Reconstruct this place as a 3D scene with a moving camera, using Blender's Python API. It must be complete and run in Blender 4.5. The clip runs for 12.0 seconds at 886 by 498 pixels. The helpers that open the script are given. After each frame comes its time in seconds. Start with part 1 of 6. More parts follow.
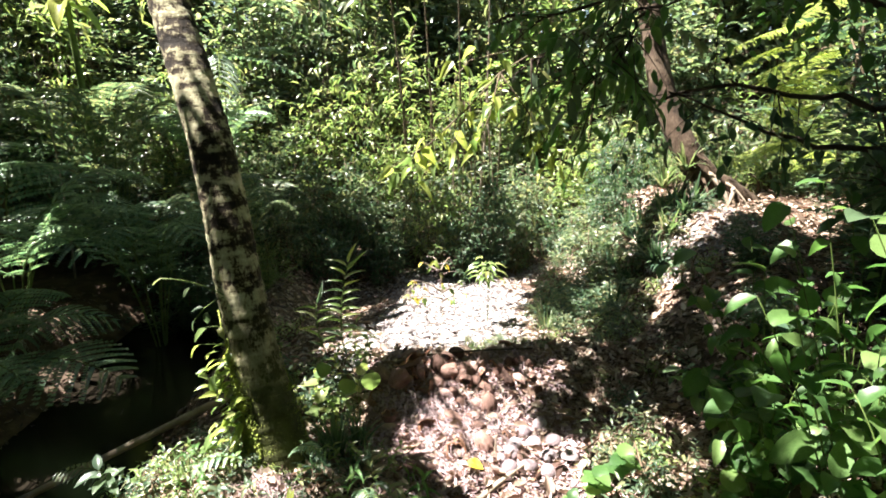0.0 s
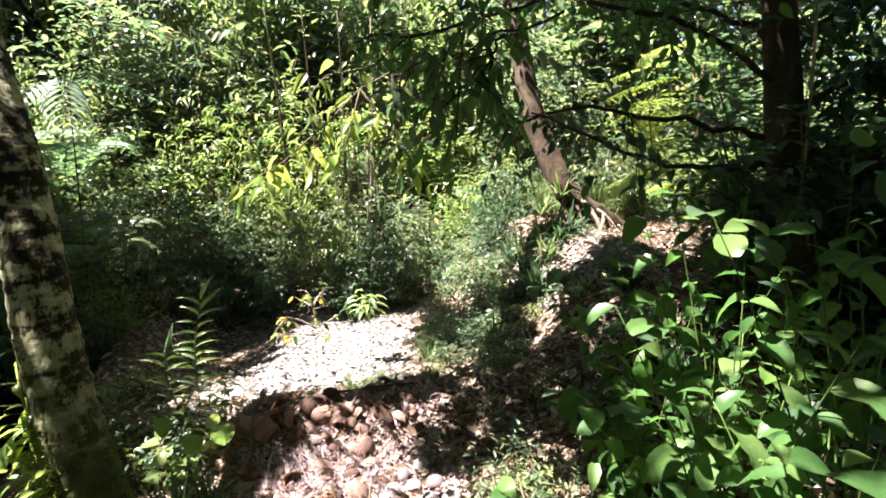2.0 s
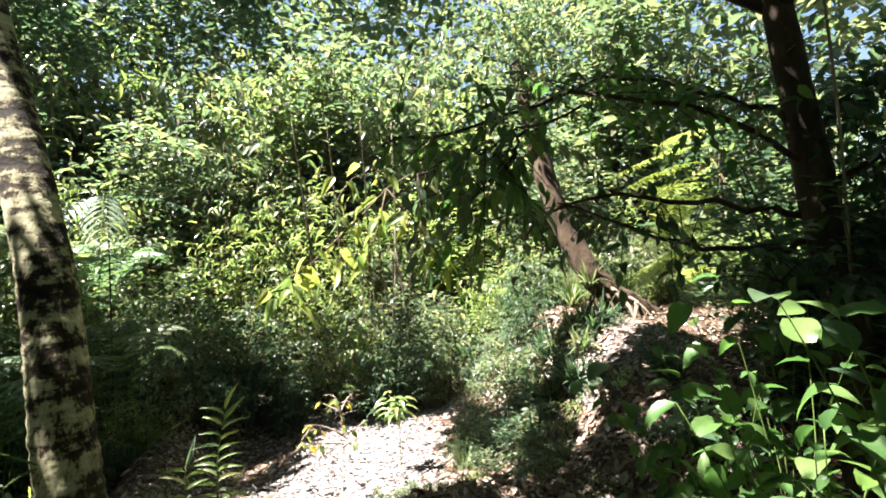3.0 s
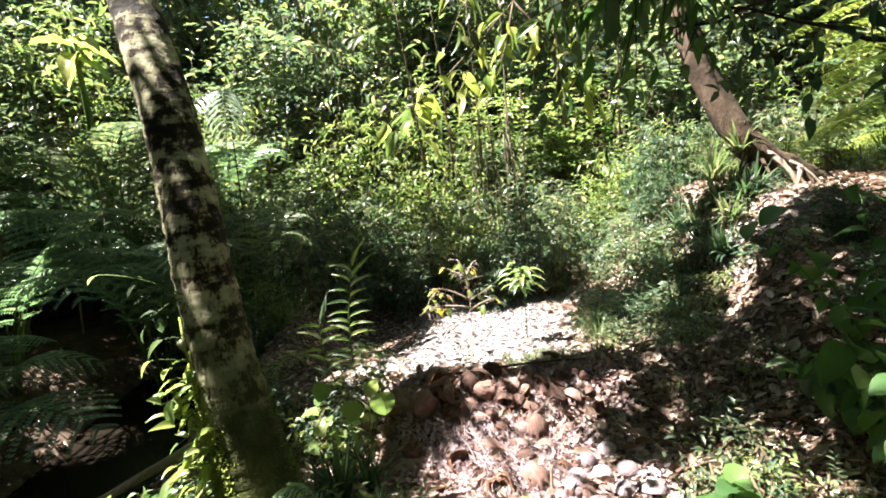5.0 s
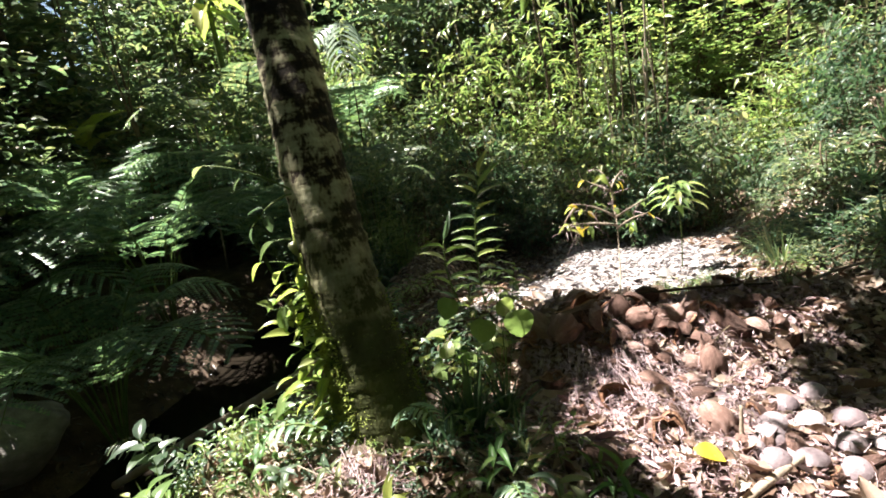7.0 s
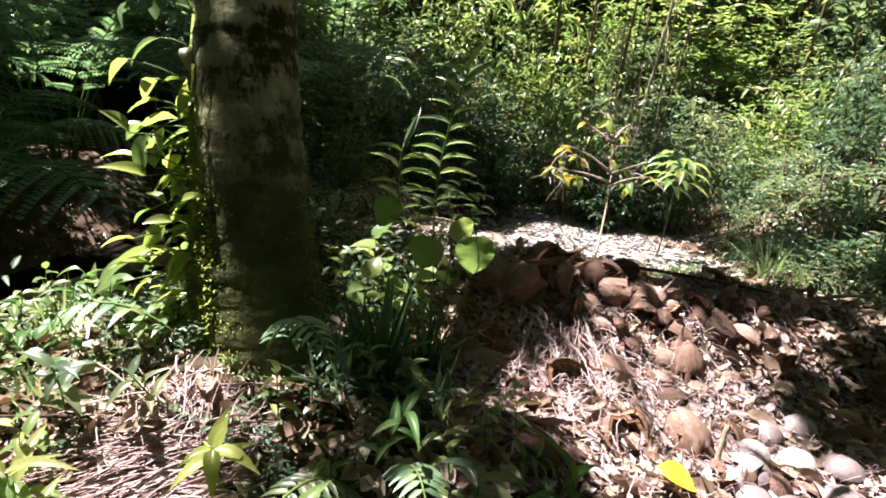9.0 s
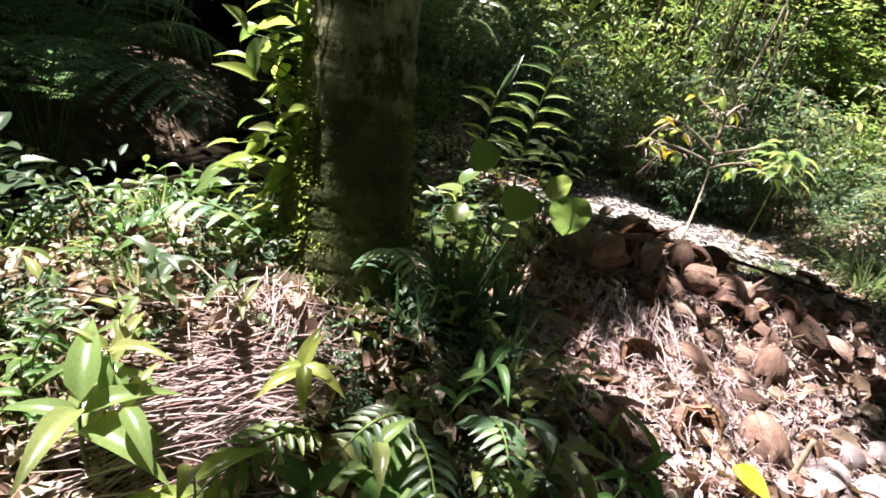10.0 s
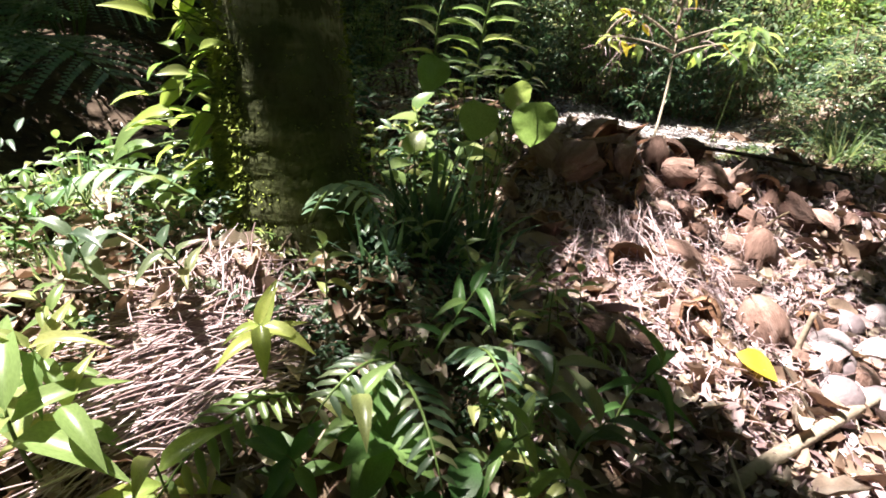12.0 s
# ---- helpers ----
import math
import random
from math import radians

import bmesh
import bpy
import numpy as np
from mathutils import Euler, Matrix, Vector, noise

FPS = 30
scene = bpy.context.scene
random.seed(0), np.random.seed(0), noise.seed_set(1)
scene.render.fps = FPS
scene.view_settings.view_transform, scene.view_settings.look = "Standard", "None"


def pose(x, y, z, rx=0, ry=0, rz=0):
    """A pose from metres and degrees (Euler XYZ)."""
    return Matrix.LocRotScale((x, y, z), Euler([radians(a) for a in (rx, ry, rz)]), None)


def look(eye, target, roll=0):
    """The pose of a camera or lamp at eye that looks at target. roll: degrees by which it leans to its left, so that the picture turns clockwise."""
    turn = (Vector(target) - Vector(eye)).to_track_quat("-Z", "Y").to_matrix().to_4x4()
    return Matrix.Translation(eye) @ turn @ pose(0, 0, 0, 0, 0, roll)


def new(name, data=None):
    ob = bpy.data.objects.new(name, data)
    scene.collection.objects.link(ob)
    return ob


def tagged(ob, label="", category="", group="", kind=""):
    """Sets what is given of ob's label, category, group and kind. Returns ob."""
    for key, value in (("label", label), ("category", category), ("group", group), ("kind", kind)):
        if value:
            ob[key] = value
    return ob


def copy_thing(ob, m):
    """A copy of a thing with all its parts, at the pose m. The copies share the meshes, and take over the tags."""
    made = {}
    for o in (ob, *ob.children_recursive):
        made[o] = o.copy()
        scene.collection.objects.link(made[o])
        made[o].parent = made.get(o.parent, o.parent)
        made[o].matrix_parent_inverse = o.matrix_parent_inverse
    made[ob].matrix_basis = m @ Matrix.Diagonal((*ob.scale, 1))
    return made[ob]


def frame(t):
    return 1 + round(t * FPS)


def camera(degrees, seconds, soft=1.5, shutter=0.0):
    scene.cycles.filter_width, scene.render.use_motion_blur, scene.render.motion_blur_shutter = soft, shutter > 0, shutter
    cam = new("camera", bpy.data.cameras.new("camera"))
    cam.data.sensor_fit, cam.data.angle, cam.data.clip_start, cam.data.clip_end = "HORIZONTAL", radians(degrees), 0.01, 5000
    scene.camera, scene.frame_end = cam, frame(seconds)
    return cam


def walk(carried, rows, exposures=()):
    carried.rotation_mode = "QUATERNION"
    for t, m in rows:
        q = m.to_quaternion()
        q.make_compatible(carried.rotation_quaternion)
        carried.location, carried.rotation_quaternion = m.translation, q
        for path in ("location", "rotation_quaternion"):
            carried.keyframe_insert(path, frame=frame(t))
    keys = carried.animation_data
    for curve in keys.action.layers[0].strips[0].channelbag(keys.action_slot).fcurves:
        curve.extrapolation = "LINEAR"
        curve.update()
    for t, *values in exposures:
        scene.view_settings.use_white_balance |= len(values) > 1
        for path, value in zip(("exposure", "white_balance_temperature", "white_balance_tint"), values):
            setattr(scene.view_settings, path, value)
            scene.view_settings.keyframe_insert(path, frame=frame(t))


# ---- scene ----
# A shaded forest gully: leaning palm trunk on a mound, heap of coconut husks, sunlit patch, thick green growth.
EXPO, SKY, SUN = 2.60, 0.031, 5.0
cam = camera(79.7, 12.0, soft=1.8)
# seconds, x, y, z, and the turn in degrees
PATH = [
    (0, 0.015, -0.786, 2.928, 73.29, 0.34, -4.87),
    (0.5, 0.086, -0.908, 2.974, 75.47, 0.62, -10.22),
    (1, 0.163, -0.814, 2.941, 76.72, -3.47, -12.04),
    (1.5, 0.266, -0.69, 2.815, 75.92, -6.91, -16.16),
    (2, 0.305, -0.572, 2.751, 77.49, -0.37, -15.81),
    (2.5, 0.295, -0.63, 2.817, 84.49, 2.75, -15.55),
    (2.7, 0.297, -0.565, 2.798, 87.9, 3.03, -15.2),
    (4.3, 0.111, -0.194, 2.403, 85.43, 2, -3.08),
    (4.5, 0.136, -0.145, 2.366, 85.47, 2.8, -2.64),
    (5, 0.141, -0.05, 2.214, 78.93, 5.57, -2.53),
    (5.5, 0.07, 0.028, 2.107, 76.9, 7.67, 0.8),
    (6, 0.06, 0.092, 2.021, 74.38, 8.13, 8.49),
    (6.5, 0.017, 0.242, 1.982, 79.69, 10.72, 12.99),
    (7, -0.023, 0.447, 1.792, 75.49, 9.28, 9.94),
    (7.5, -0.109, 0.578, 1.653, 69.72, 1.25, 8.89),
    (7.7, -0.133, 0.617, 1.642, 70.27, 0.34, 10.25),
    (9.3, -0.163, 1.132, 1.313, 70.1, -9.7, 9.72),
    (9.5, -0.259, 1.121, 1.303, 66.58, -11.77, 11.99),
    (10, -0.305, 1.126, 1.272, 64.24, -13.28, 17.59),
    (10.5, -0.327, 1.114, 1.25, 62.98, -13.15, 18.32),
    (11, -0.337, 1.115, 1.238, 61.06, -15.07, 17.36),
    (11.5, -0.35, 1.156, 1.175, 59.09, -14.54, 16.67),
    (12, -0.276, 1.238, 1.171, 59.5, -5.91, 11.09),
]

walk(cam, [(r[0], pose(*r[1:])) for r in PATH], exposures=[(t, EXPO + d) for t, d in ((0.0, 0.38), (2.7, 0.4), (4.4, 0.44), (5.2, 0.28), (6.5, 0.11), (7.5, -0.1), (10.5, -0.14), (11.5, 0.04), (12.0, 0.02))])

# ---- world and sun ----
TO_SUN = Vector((-0.86, 0.38, 1.87)).normalized()
world = bpy.data.worlds.new("world")
scene.world = world
world.use_nodes = True
wn = world.node_tree
sky = wn.nodes.new("ShaderNodeTexSky")
sky.sky_type = 'NISHITA'
sky.sun_disc = False
sky.sun_elevation = math.asin(TO_SUN.z)
sky.sun_rotation = math.atan2(TO_SUN.x, TO_SUN.y)
wn.links.new(sky.outputs[0], wn.nodes["Background"].inputs[0])
wn.nodes["Background"].inputs[1].default_value = SKY
sun_data = bpy.data.lights.new("sun", 'SUN')
sun_data.energy, sun_data.angle, sun_data.color = SUN, radians(0.5), (1.0, 0.95, 0.86)
sun = new("sun", sun_data)
sun.matrix_world = look(TO_SUN * 40, (0, 0, 0))

rng = np.random.default_rng(7)


# ---- materials ----
def nodes_of(name):
    m = bpy.data.materials.new(name)
    m.use_nodes = True
    return m, m.node_tree.nodes, m.node_tree.links, m.node_tree.nodes["Principled BSDF"]


def ramp(nodes, stops):
    r = nodes.new("ShaderNodeValToRGB")
    while len(r.color_ramp.elements) < len(stops):
        r.color_ramp.elements.new(0.5)
    for e, (at, col) in zip(r.color_ramp.elements, stops):
        e.position, e.color = at, (*col, 1)
    return r


def surface(name, stops, scale=8.0, rough=0.85, bump=0.4, fine=60.0, stretch=(1, 1, 1), island=0.0, spec=0.3, dist=0.02):
    """Mottled solid surface: colours over noise at two scales, with relief; island: share of colour taken per loose piece."""
    m, n, l, b = nodes_of(name)
    tc, mp = n.new("ShaderNodeTexCoord"), n.new("ShaderNodeMapping")
    mp.inputs["Scale"].default_value = stretch
    l.new(tc.outputs["Object"], mp.inputs[0])
    big, small = n.new("ShaderNodeTexNoise"), n.new("ShaderNodeTexNoise")
    for t, s, d in ((big, scale, 5), (small, fine, 4)):
        t.inputs["Scale"].default_value, t.inputs["Detail"].default_value = s, d
        l.new(mp.outputs[0], t.inputs["Vector"])
    mix = n.new("ShaderNodeMath")
    mix.operation = 'MULTIPLY_ADD'
    l.new(small.outputs[0], mix.inputs[0])
    mix.inputs[1].default_value = 0.45
    sub = n.new("ShaderNodeMath")
    sub.operation = 'MULTIPLY_ADD'
    l.new(big.outputs[0], sub.inputs[0])
    sub.inputs[1].default_value, sub.inputs[2].default_value = 1.1, -0.27
    l.new(sub.outputs[0], mix.inputs[2])
    fac = mix.outputs[0]
    if island:
        g, o, add = n.new("ShaderNodeNewGeometry"), n.new("ShaderNodeObjectInfo"), n.new("ShaderNodeMath")
        wrap, blend = n.new("ShaderNodeMath"), n.new("ShaderNodeMix")
        l.new(g.outputs["Random Per Island"], add.inputs[0])
        l.new(o.outputs["Random"], add.inputs[1])
        wrap.operation = 'FRACT'
        l.new(add.outputs[0], wrap.inputs[0])
        blend.inputs[0].default_value = island
        l.new(fac, blend.inputs[2])
        l.new(wrap.outputs[0], blend.inputs[3])
        fac = blend.outputs[0]
    r = ramp(n, stops)
    l.new(fac, r.inputs[0])
    l.new(r.outputs[0], b.inputs["Base Color"])
    b.inputs["Roughness"].default_value = rough
    b.inputs["Specular IOR Level"].default_value = spec
    bp = n.new("ShaderNodeBump")
    bp.inputs["Strength"].default_value, bp.inputs["Distance"].default_value = bump, dist
    l.new(mix.outputs[0], bp.inputs["Height"])
    l.new(bp.outputs[0], b.inputs["Normal"])
    return m


def foliage(name, stops, rough=0.32, glow=0.48, spec=0.5, warm=(1.12, 1.2, 0.85)):
    """Leaf: colour differs from leaf to leaf, waxy upper side, light shines through."""
    m, n, l, b = nodes_of(name)
    g, o, add, wrap = n.new("ShaderNodeNewGeometry"), n.new("ShaderNodeObjectInfo"), n.new("ShaderNodeMath"), n.new("ShaderNodeMath")
    l.new(g.outputs["Random Per Island"], add.inputs[0])
    l.new(o.outputs["Random"], add.inputs[1])
    wrap.operation = 'FRACT'
    l.new(add.outputs[0], wrap.inputs[0])
    r = ramp(n, stops)
    l.new(wrap.outputs[0], r.inputs[0])
    tc, nz = n.new("ShaderNodeTexCoord"), n.new("ShaderNodeTexNoise")
    nz.inputs["Scale"].default_value, nz.inputs["Detail"].default_value = 22.0, 3
    l.new(tc.outputs["Object"], nz.inputs["Vector"])
    dark = n.new("ShaderNodeMix")
    dark.data_type, dark.blend_type = 'RGBA', 'MULTIPLY'
    dark.inputs[0].default_value = 0.5
    tone = ramp(n, [(0.3, (0.6, 0.62, 0.55)), (0.65, (1.15, 1.12, 1.1))])
    l.new(nz.outputs[0], tone.inputs[0])
    l.new(r.outputs[0], dark.inputs[6])
    l.new(tone.outputs[0], dark.inputs[7])
    l.new(dark.outputs[2], b.inputs["Base Color"])
    b.inputs["Roughness"].default_value = rough
    b.inputs["Specular IOR Level"].default_value = spec
    tr, ms = n.new("ShaderNodeBsdfTranslucent"), n.new("ShaderNodeMixShader")
    tint = n.new("ShaderNodeMix")
    tint.data_type, tint.blend_type = 'RGBA', 'MULTIPLY'
    tint.inputs[0].default_value = 1.0
    tint.clamp_result = False
    l.new(dark.outputs[2], tint.inputs[6])
    tint.inputs[7].default_value = (warm[0] * 1.5, warm[1] * 1.5, warm[2] * 1.5, 1)
    l.new(tint.outputs[2], tr.inputs[0])
    ms.inputs[0].default_value = glow
    l.new(b.outputs[0], ms.inputs[1])
    l.new(tr.outputs[0], ms.inputs[2])
    l.new(ms.outputs[0], n["Material Output"].inputs[0])
    return m


GREEN = foliage("leaf_green", [(0.0, (0.055, 0.086, 0.059)), (0.45, (0.092, 0.132, 0.080)), (0.8, (0.154, 0.183, 0.103)), (1.0, (0.233, 0.219, 0.127))])
DEEP = foliage("leaf_deep_green", [(0.0, (0.030, 0.061, 0.041)), (0.6, (0.054, 0.097, 0.055)), (1.0, (0.091, 0.137, 0.074))], rough=0.42, glow=0.38, spec=0.35)
BUSH = foliage("leaf_bush", [(0.0, (0.044, 0.100, 0.034)), (0.6, (0.076, 0.155, 0.047)), (1.0, (0.135, 0.21, 0.07))], rough=0.4, glow=0.45, spec=0.35)
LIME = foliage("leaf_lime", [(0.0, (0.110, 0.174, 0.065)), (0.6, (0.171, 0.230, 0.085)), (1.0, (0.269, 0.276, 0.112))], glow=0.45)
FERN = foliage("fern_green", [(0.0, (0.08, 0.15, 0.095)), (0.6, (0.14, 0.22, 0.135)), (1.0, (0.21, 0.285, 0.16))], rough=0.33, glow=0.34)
# paler leaf for plants in the sun, their brightness put into the colour
PALE = foliage("leaf_sunlit_pale", [(0.0, (0.205, 0.276, 0.072)), (1.0, (0.369, 0.387, 0.120))], rough=0.3, glow=0.5)
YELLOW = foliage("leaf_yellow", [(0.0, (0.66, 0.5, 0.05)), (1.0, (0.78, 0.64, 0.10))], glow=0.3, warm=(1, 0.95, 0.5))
# near-white frond: shine of the sun put into the colour
SILVER = foliage("fern_sunlit_silver", [(0.0, (0.34, 0.42, 0.36)), (1.0, (0.5, 0.56, 0.52))], rough=0.3, glow=0.1, warm=(1, 1.05, 0.95))
GRASS = foliage("grass_green", [(0.0, (0.066, 0.112, 0.055)), (0.7, (0.133, 0.183, 0.083)), (1.0, (0.287, 0.255, 0.166))], glow=0.4)
DEAD = foliage("dead_leaf", [(0.0, (0.097, 0.058, 0.044)), (0.35, (0.204, 0.135, 0.105)), (0.7, (0.349, 0.270, 0.226)), (1.0, (0.485, 0.420, 0.378))], rough=0.55, glow=0.12, warm=(1, 0.8, 0.6), spec=0.4)
# darker copy of the dead leaf: wet, with the gully's shade in its colour
WET_SHADED = foliage("wet_shaded_leaf", [(0.0, (0.014, 0.009, 0.006)), (0.5, (0.045, 0.024, 0.015)), (1.0, (0.12, 0.065, 0.04))], rough=0.3, glow=0.05, warm=(1, 0.8, 0.6), spec=0.5)
SOIL = surface("soil", [(0.2, (0.025, 0.016, 0.011)), (0.5, (0.06, 0.038, 0.026)), (0.8, (0.12, 0.085, 0.06))], 5, 0.95, 0.8, 50)


def palm_bark():
    """Pale, ragged patches of lichen between dark rings, with fine upright cracks."""
    m, n, l, b = nodes_of("palm_bark")
    tc = n.new("ShaderNodeTexCoord")
    tex = []
    for scale, stretch, detail, rough in ((3.4, (0.8, 0.8, 2.6), 7, 0.62), (11.0, (1.6, 1.6, 0.55), 5, 0.6), (70.0, (1, 1, 0.35), 3, 0.5)):
        mp, t = n.new("ShaderNodeMapping"), n.new("ShaderNodeTexNoise")
        mp.inputs["Scale"].default_value = stretch
        l.new(tc.outputs["Object"], mp.inputs[0])
        l.new(mp.outputs[0], t.inputs["Vector"])
        t.inputs["Scale"].default_value, t.inputs["Detail"].default_value, t.inputs["Roughness"].default_value = scale, detail, rough
        tex.append(t.outputs[0])
    total = None
    for t, k in zip(tex, (0.62, 0.3, 0.12)):
        f = n.new("ShaderNodeMath")
        f.operation = 'MULTIPLY_ADD'
        l.new(t, f.inputs[0])
        f.inputs[1].default_value = k
        if total is None:
            f.inputs[2].default_value = 0.0
        else:
            l.new(total, f.inputs[2])
        total = f.outputs[0]
    r = ramp(n, [(0.44, (0.010, 0.006, 0.004)), (0.495, (0.035, 0.023, 0.014)), (0.512, (0.13, 0.105, 0.066)), (0.54, (0.30, 0.275, 0.175)), (0.64, (0.47, 0.445, 0.31))])
    l.new(total, r.inputs[0])
    l.new(r.outputs[0], b.inputs["Base Color"])
    b.inputs["Roughness"].default_value, b.inputs["Specular IOR Level"].default_value = 0.9, 0.25
    bp = n.new("ShaderNodeBump")
    bp.inputs["Strength"].default_value, bp.inputs["Distance"].default_value = 1.0, 0.035
    l.new(total, bp.inputs["Height"])
    l.new(bp.outputs[0], b.inputs["Normal"])
    return m


BARK = palm_bark()


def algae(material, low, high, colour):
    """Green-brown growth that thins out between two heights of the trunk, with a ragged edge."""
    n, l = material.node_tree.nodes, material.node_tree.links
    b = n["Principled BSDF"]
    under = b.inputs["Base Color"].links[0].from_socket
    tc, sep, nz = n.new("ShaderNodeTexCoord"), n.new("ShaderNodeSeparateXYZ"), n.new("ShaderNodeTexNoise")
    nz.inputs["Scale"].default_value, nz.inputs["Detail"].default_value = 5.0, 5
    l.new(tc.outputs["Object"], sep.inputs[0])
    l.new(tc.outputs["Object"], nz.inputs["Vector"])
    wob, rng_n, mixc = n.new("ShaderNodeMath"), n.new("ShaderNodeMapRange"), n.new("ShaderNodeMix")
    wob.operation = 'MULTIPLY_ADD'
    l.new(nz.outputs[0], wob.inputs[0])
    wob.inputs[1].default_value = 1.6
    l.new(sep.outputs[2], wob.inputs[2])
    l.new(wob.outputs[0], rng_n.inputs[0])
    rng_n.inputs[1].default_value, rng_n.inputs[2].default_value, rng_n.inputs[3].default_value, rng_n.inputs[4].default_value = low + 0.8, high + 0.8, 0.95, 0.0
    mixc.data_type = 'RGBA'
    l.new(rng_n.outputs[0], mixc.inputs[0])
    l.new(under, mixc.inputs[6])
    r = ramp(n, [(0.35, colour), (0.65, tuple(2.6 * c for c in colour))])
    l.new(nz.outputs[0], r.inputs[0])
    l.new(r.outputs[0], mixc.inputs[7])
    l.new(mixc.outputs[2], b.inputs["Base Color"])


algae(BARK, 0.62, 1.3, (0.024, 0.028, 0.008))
WOOD = surface("stem_wood", [(0.2, (0.05, 0.035, 0.022)), (0.6, (0.13, 0.095, 0.06)), (0.9, (0.25, 0.2, 0.14))], 9, 0.85, 0.5, 70)
DARKWOOD = surface("dark_bark", [(0.2, (0.018, 0.012, 0.009)), (0.6, (0.05, 0.034, 0.024)), (0.9, (0.11, 0.08, 0.06))], 7, 0.9, 0.8, 50, (1, 1, 0.4))
REDBARK = surface("reddish_bark", [(0.25, (0.022, 0.014, 0.009)), (0.5, (0.060, 0.038, 0.025)), (0.8, (0.143, 0.104, 0.075))], 5, 0.9, 0.8, 40, (1, 1, 0.5))
GREYWOOD = surface("weathered_wood", [(0.2, (0.16, 0.12, 0.09)), (0.6, (0.3, 0.24, 0.19)), (0.9, (0.45, 0.39, 0.33))], 6, 0.85, 0.5, 60)
STALK = surface("green_stalk", [(0.2, (0.05, 0.09, 0.02)), (0.8, (0.13, 0.18, 0.05))], 8, 0.6, 0.2, 60)
MOSS = surface("moss", [(0.2, (0.085, 0.11, 0.022)), (0.6, (0.26, 0.31, 0.065)), (0.9, (0.44, 0.46, 0.15))], 20, 0.95, 1.0, 140)
HUSK = surface("husk_skin", [(0.12, (0.022, 0.012, 0.010)), (0.38, (0.085, 0.046, 0.037)), (0.6, (0.18, 0.105, 0.088)), (0.9, (0.38, 0.28, 0.26))], 26, 0.85, 1.0, 170, (1, 1, 0.2), island=0.45, dist=0.012)
FIBRE = surface("husk_fibre", [(0.1, (0.10, 0.045, 0.028)), (0.5, (0.24, 0.12, 0.075)), (0.9, (0.42, 0.26, 0.18))], 14, 0.95, 1.0, 120, (1, 1, 0.3), island=0.4)
SHELL = surface("weathered_shell", [(0.1, (0.075, 0.052, 0.058)), (0.5, (0.20, 0.155, 0.17)), (0.95, (0.40, 0.35, 0.36))], 7, 0.65, 0.4, 60, island=0.3)
STRAW = surface("dry_fibre", [(0.0, (0.13, 0.075, 0.075)), (0.5, (0.33, 0.235, 0.245)), (1.0, (0.55, 0.45, 0.49))], 9, 0.8, 0.3, 60, island=0.8)
# dry litter paled towards white: glare of the sun patch put into the colour
CHAFF = surface("sunlit_pale_litter", [(0.0, (0.085, 0.062, 0.058)), (0.3, (0.20, 0.168, 0.17)), (0.65, (0.315, 0.288, 0.30)), (1.0, (0.45, 0.428, 0.445))], 9, 0.8, 0.3, 60, island=0.8)
STONE = surface("stone", [(0.2, (0.13, 0.115, 0.11)), (0.6, (0.28, 0.255, 0.25)), (0.9, (0.45, 0.425, 0.41))], 6, 0.85, 0.7, 50, island=0.35)


# ---- mesh tools ----
class Soup:
    """Vertices and triangles gathered for one mesh."""

    def __init__(self):
        self.v, self.f, self.n = [], [], 0

    def add(self, verts, tris):
        verts, tris = np.asarray(verts, float).reshape(-1, 3), np.asarray(tris, int).reshape(-1, 3)
        self.v.append(verts)
        self.f.append(tris + self.n)
        self.n += len(verts)
        return self

    def mesh(self, name, material, smooth=True):
        me = bpy.data.meshes.new(name)
        v, f = np.concatenate(self.v), np.concatenate(self.f)
        me.vertices.add(len(v))
        me.vertices.foreach_set("co", v.astype(np.float32).ravel())
        me.loops.add(3 * len(f))
        me.loops.foreach_set("vertex_index", f.astype(np.int32).ravel())
        me.polygons.add(len(f))
        me.polygons.foreach_set("loop_start", np.arange(0, 3 * len(f), 3, dtype=np.int32))
        me.polygons.foreach_set("use_smooth", np.full(len(f), smooth))
        me.update(calc_edges=True)
        me.validate()
        me.materials.append(material)
        return me


def part(name, shape, material, parent=None, label="", at=None):
    ob = new(name, shape if isinstance(shape, bpy.types.Mesh) else shape.mesh(name, material))
    if parent is not None:
        ob.parent = parent
    if at is not None:
        ob.matrix_basis = at
    if label:
        ob["label"] = label
    return ob


def thing(name, label, category, group="", kind="", at=(0, 0, 0)):
    ob = new(name)
    ob.location = at
    ob.empty_display_size = 0.05
    return tagged(ob, label, category, group, kind)


def unit(a):
    return a / np.maximum(np.linalg.norm(a, axis=-1, keepdims=True), 1e-9)


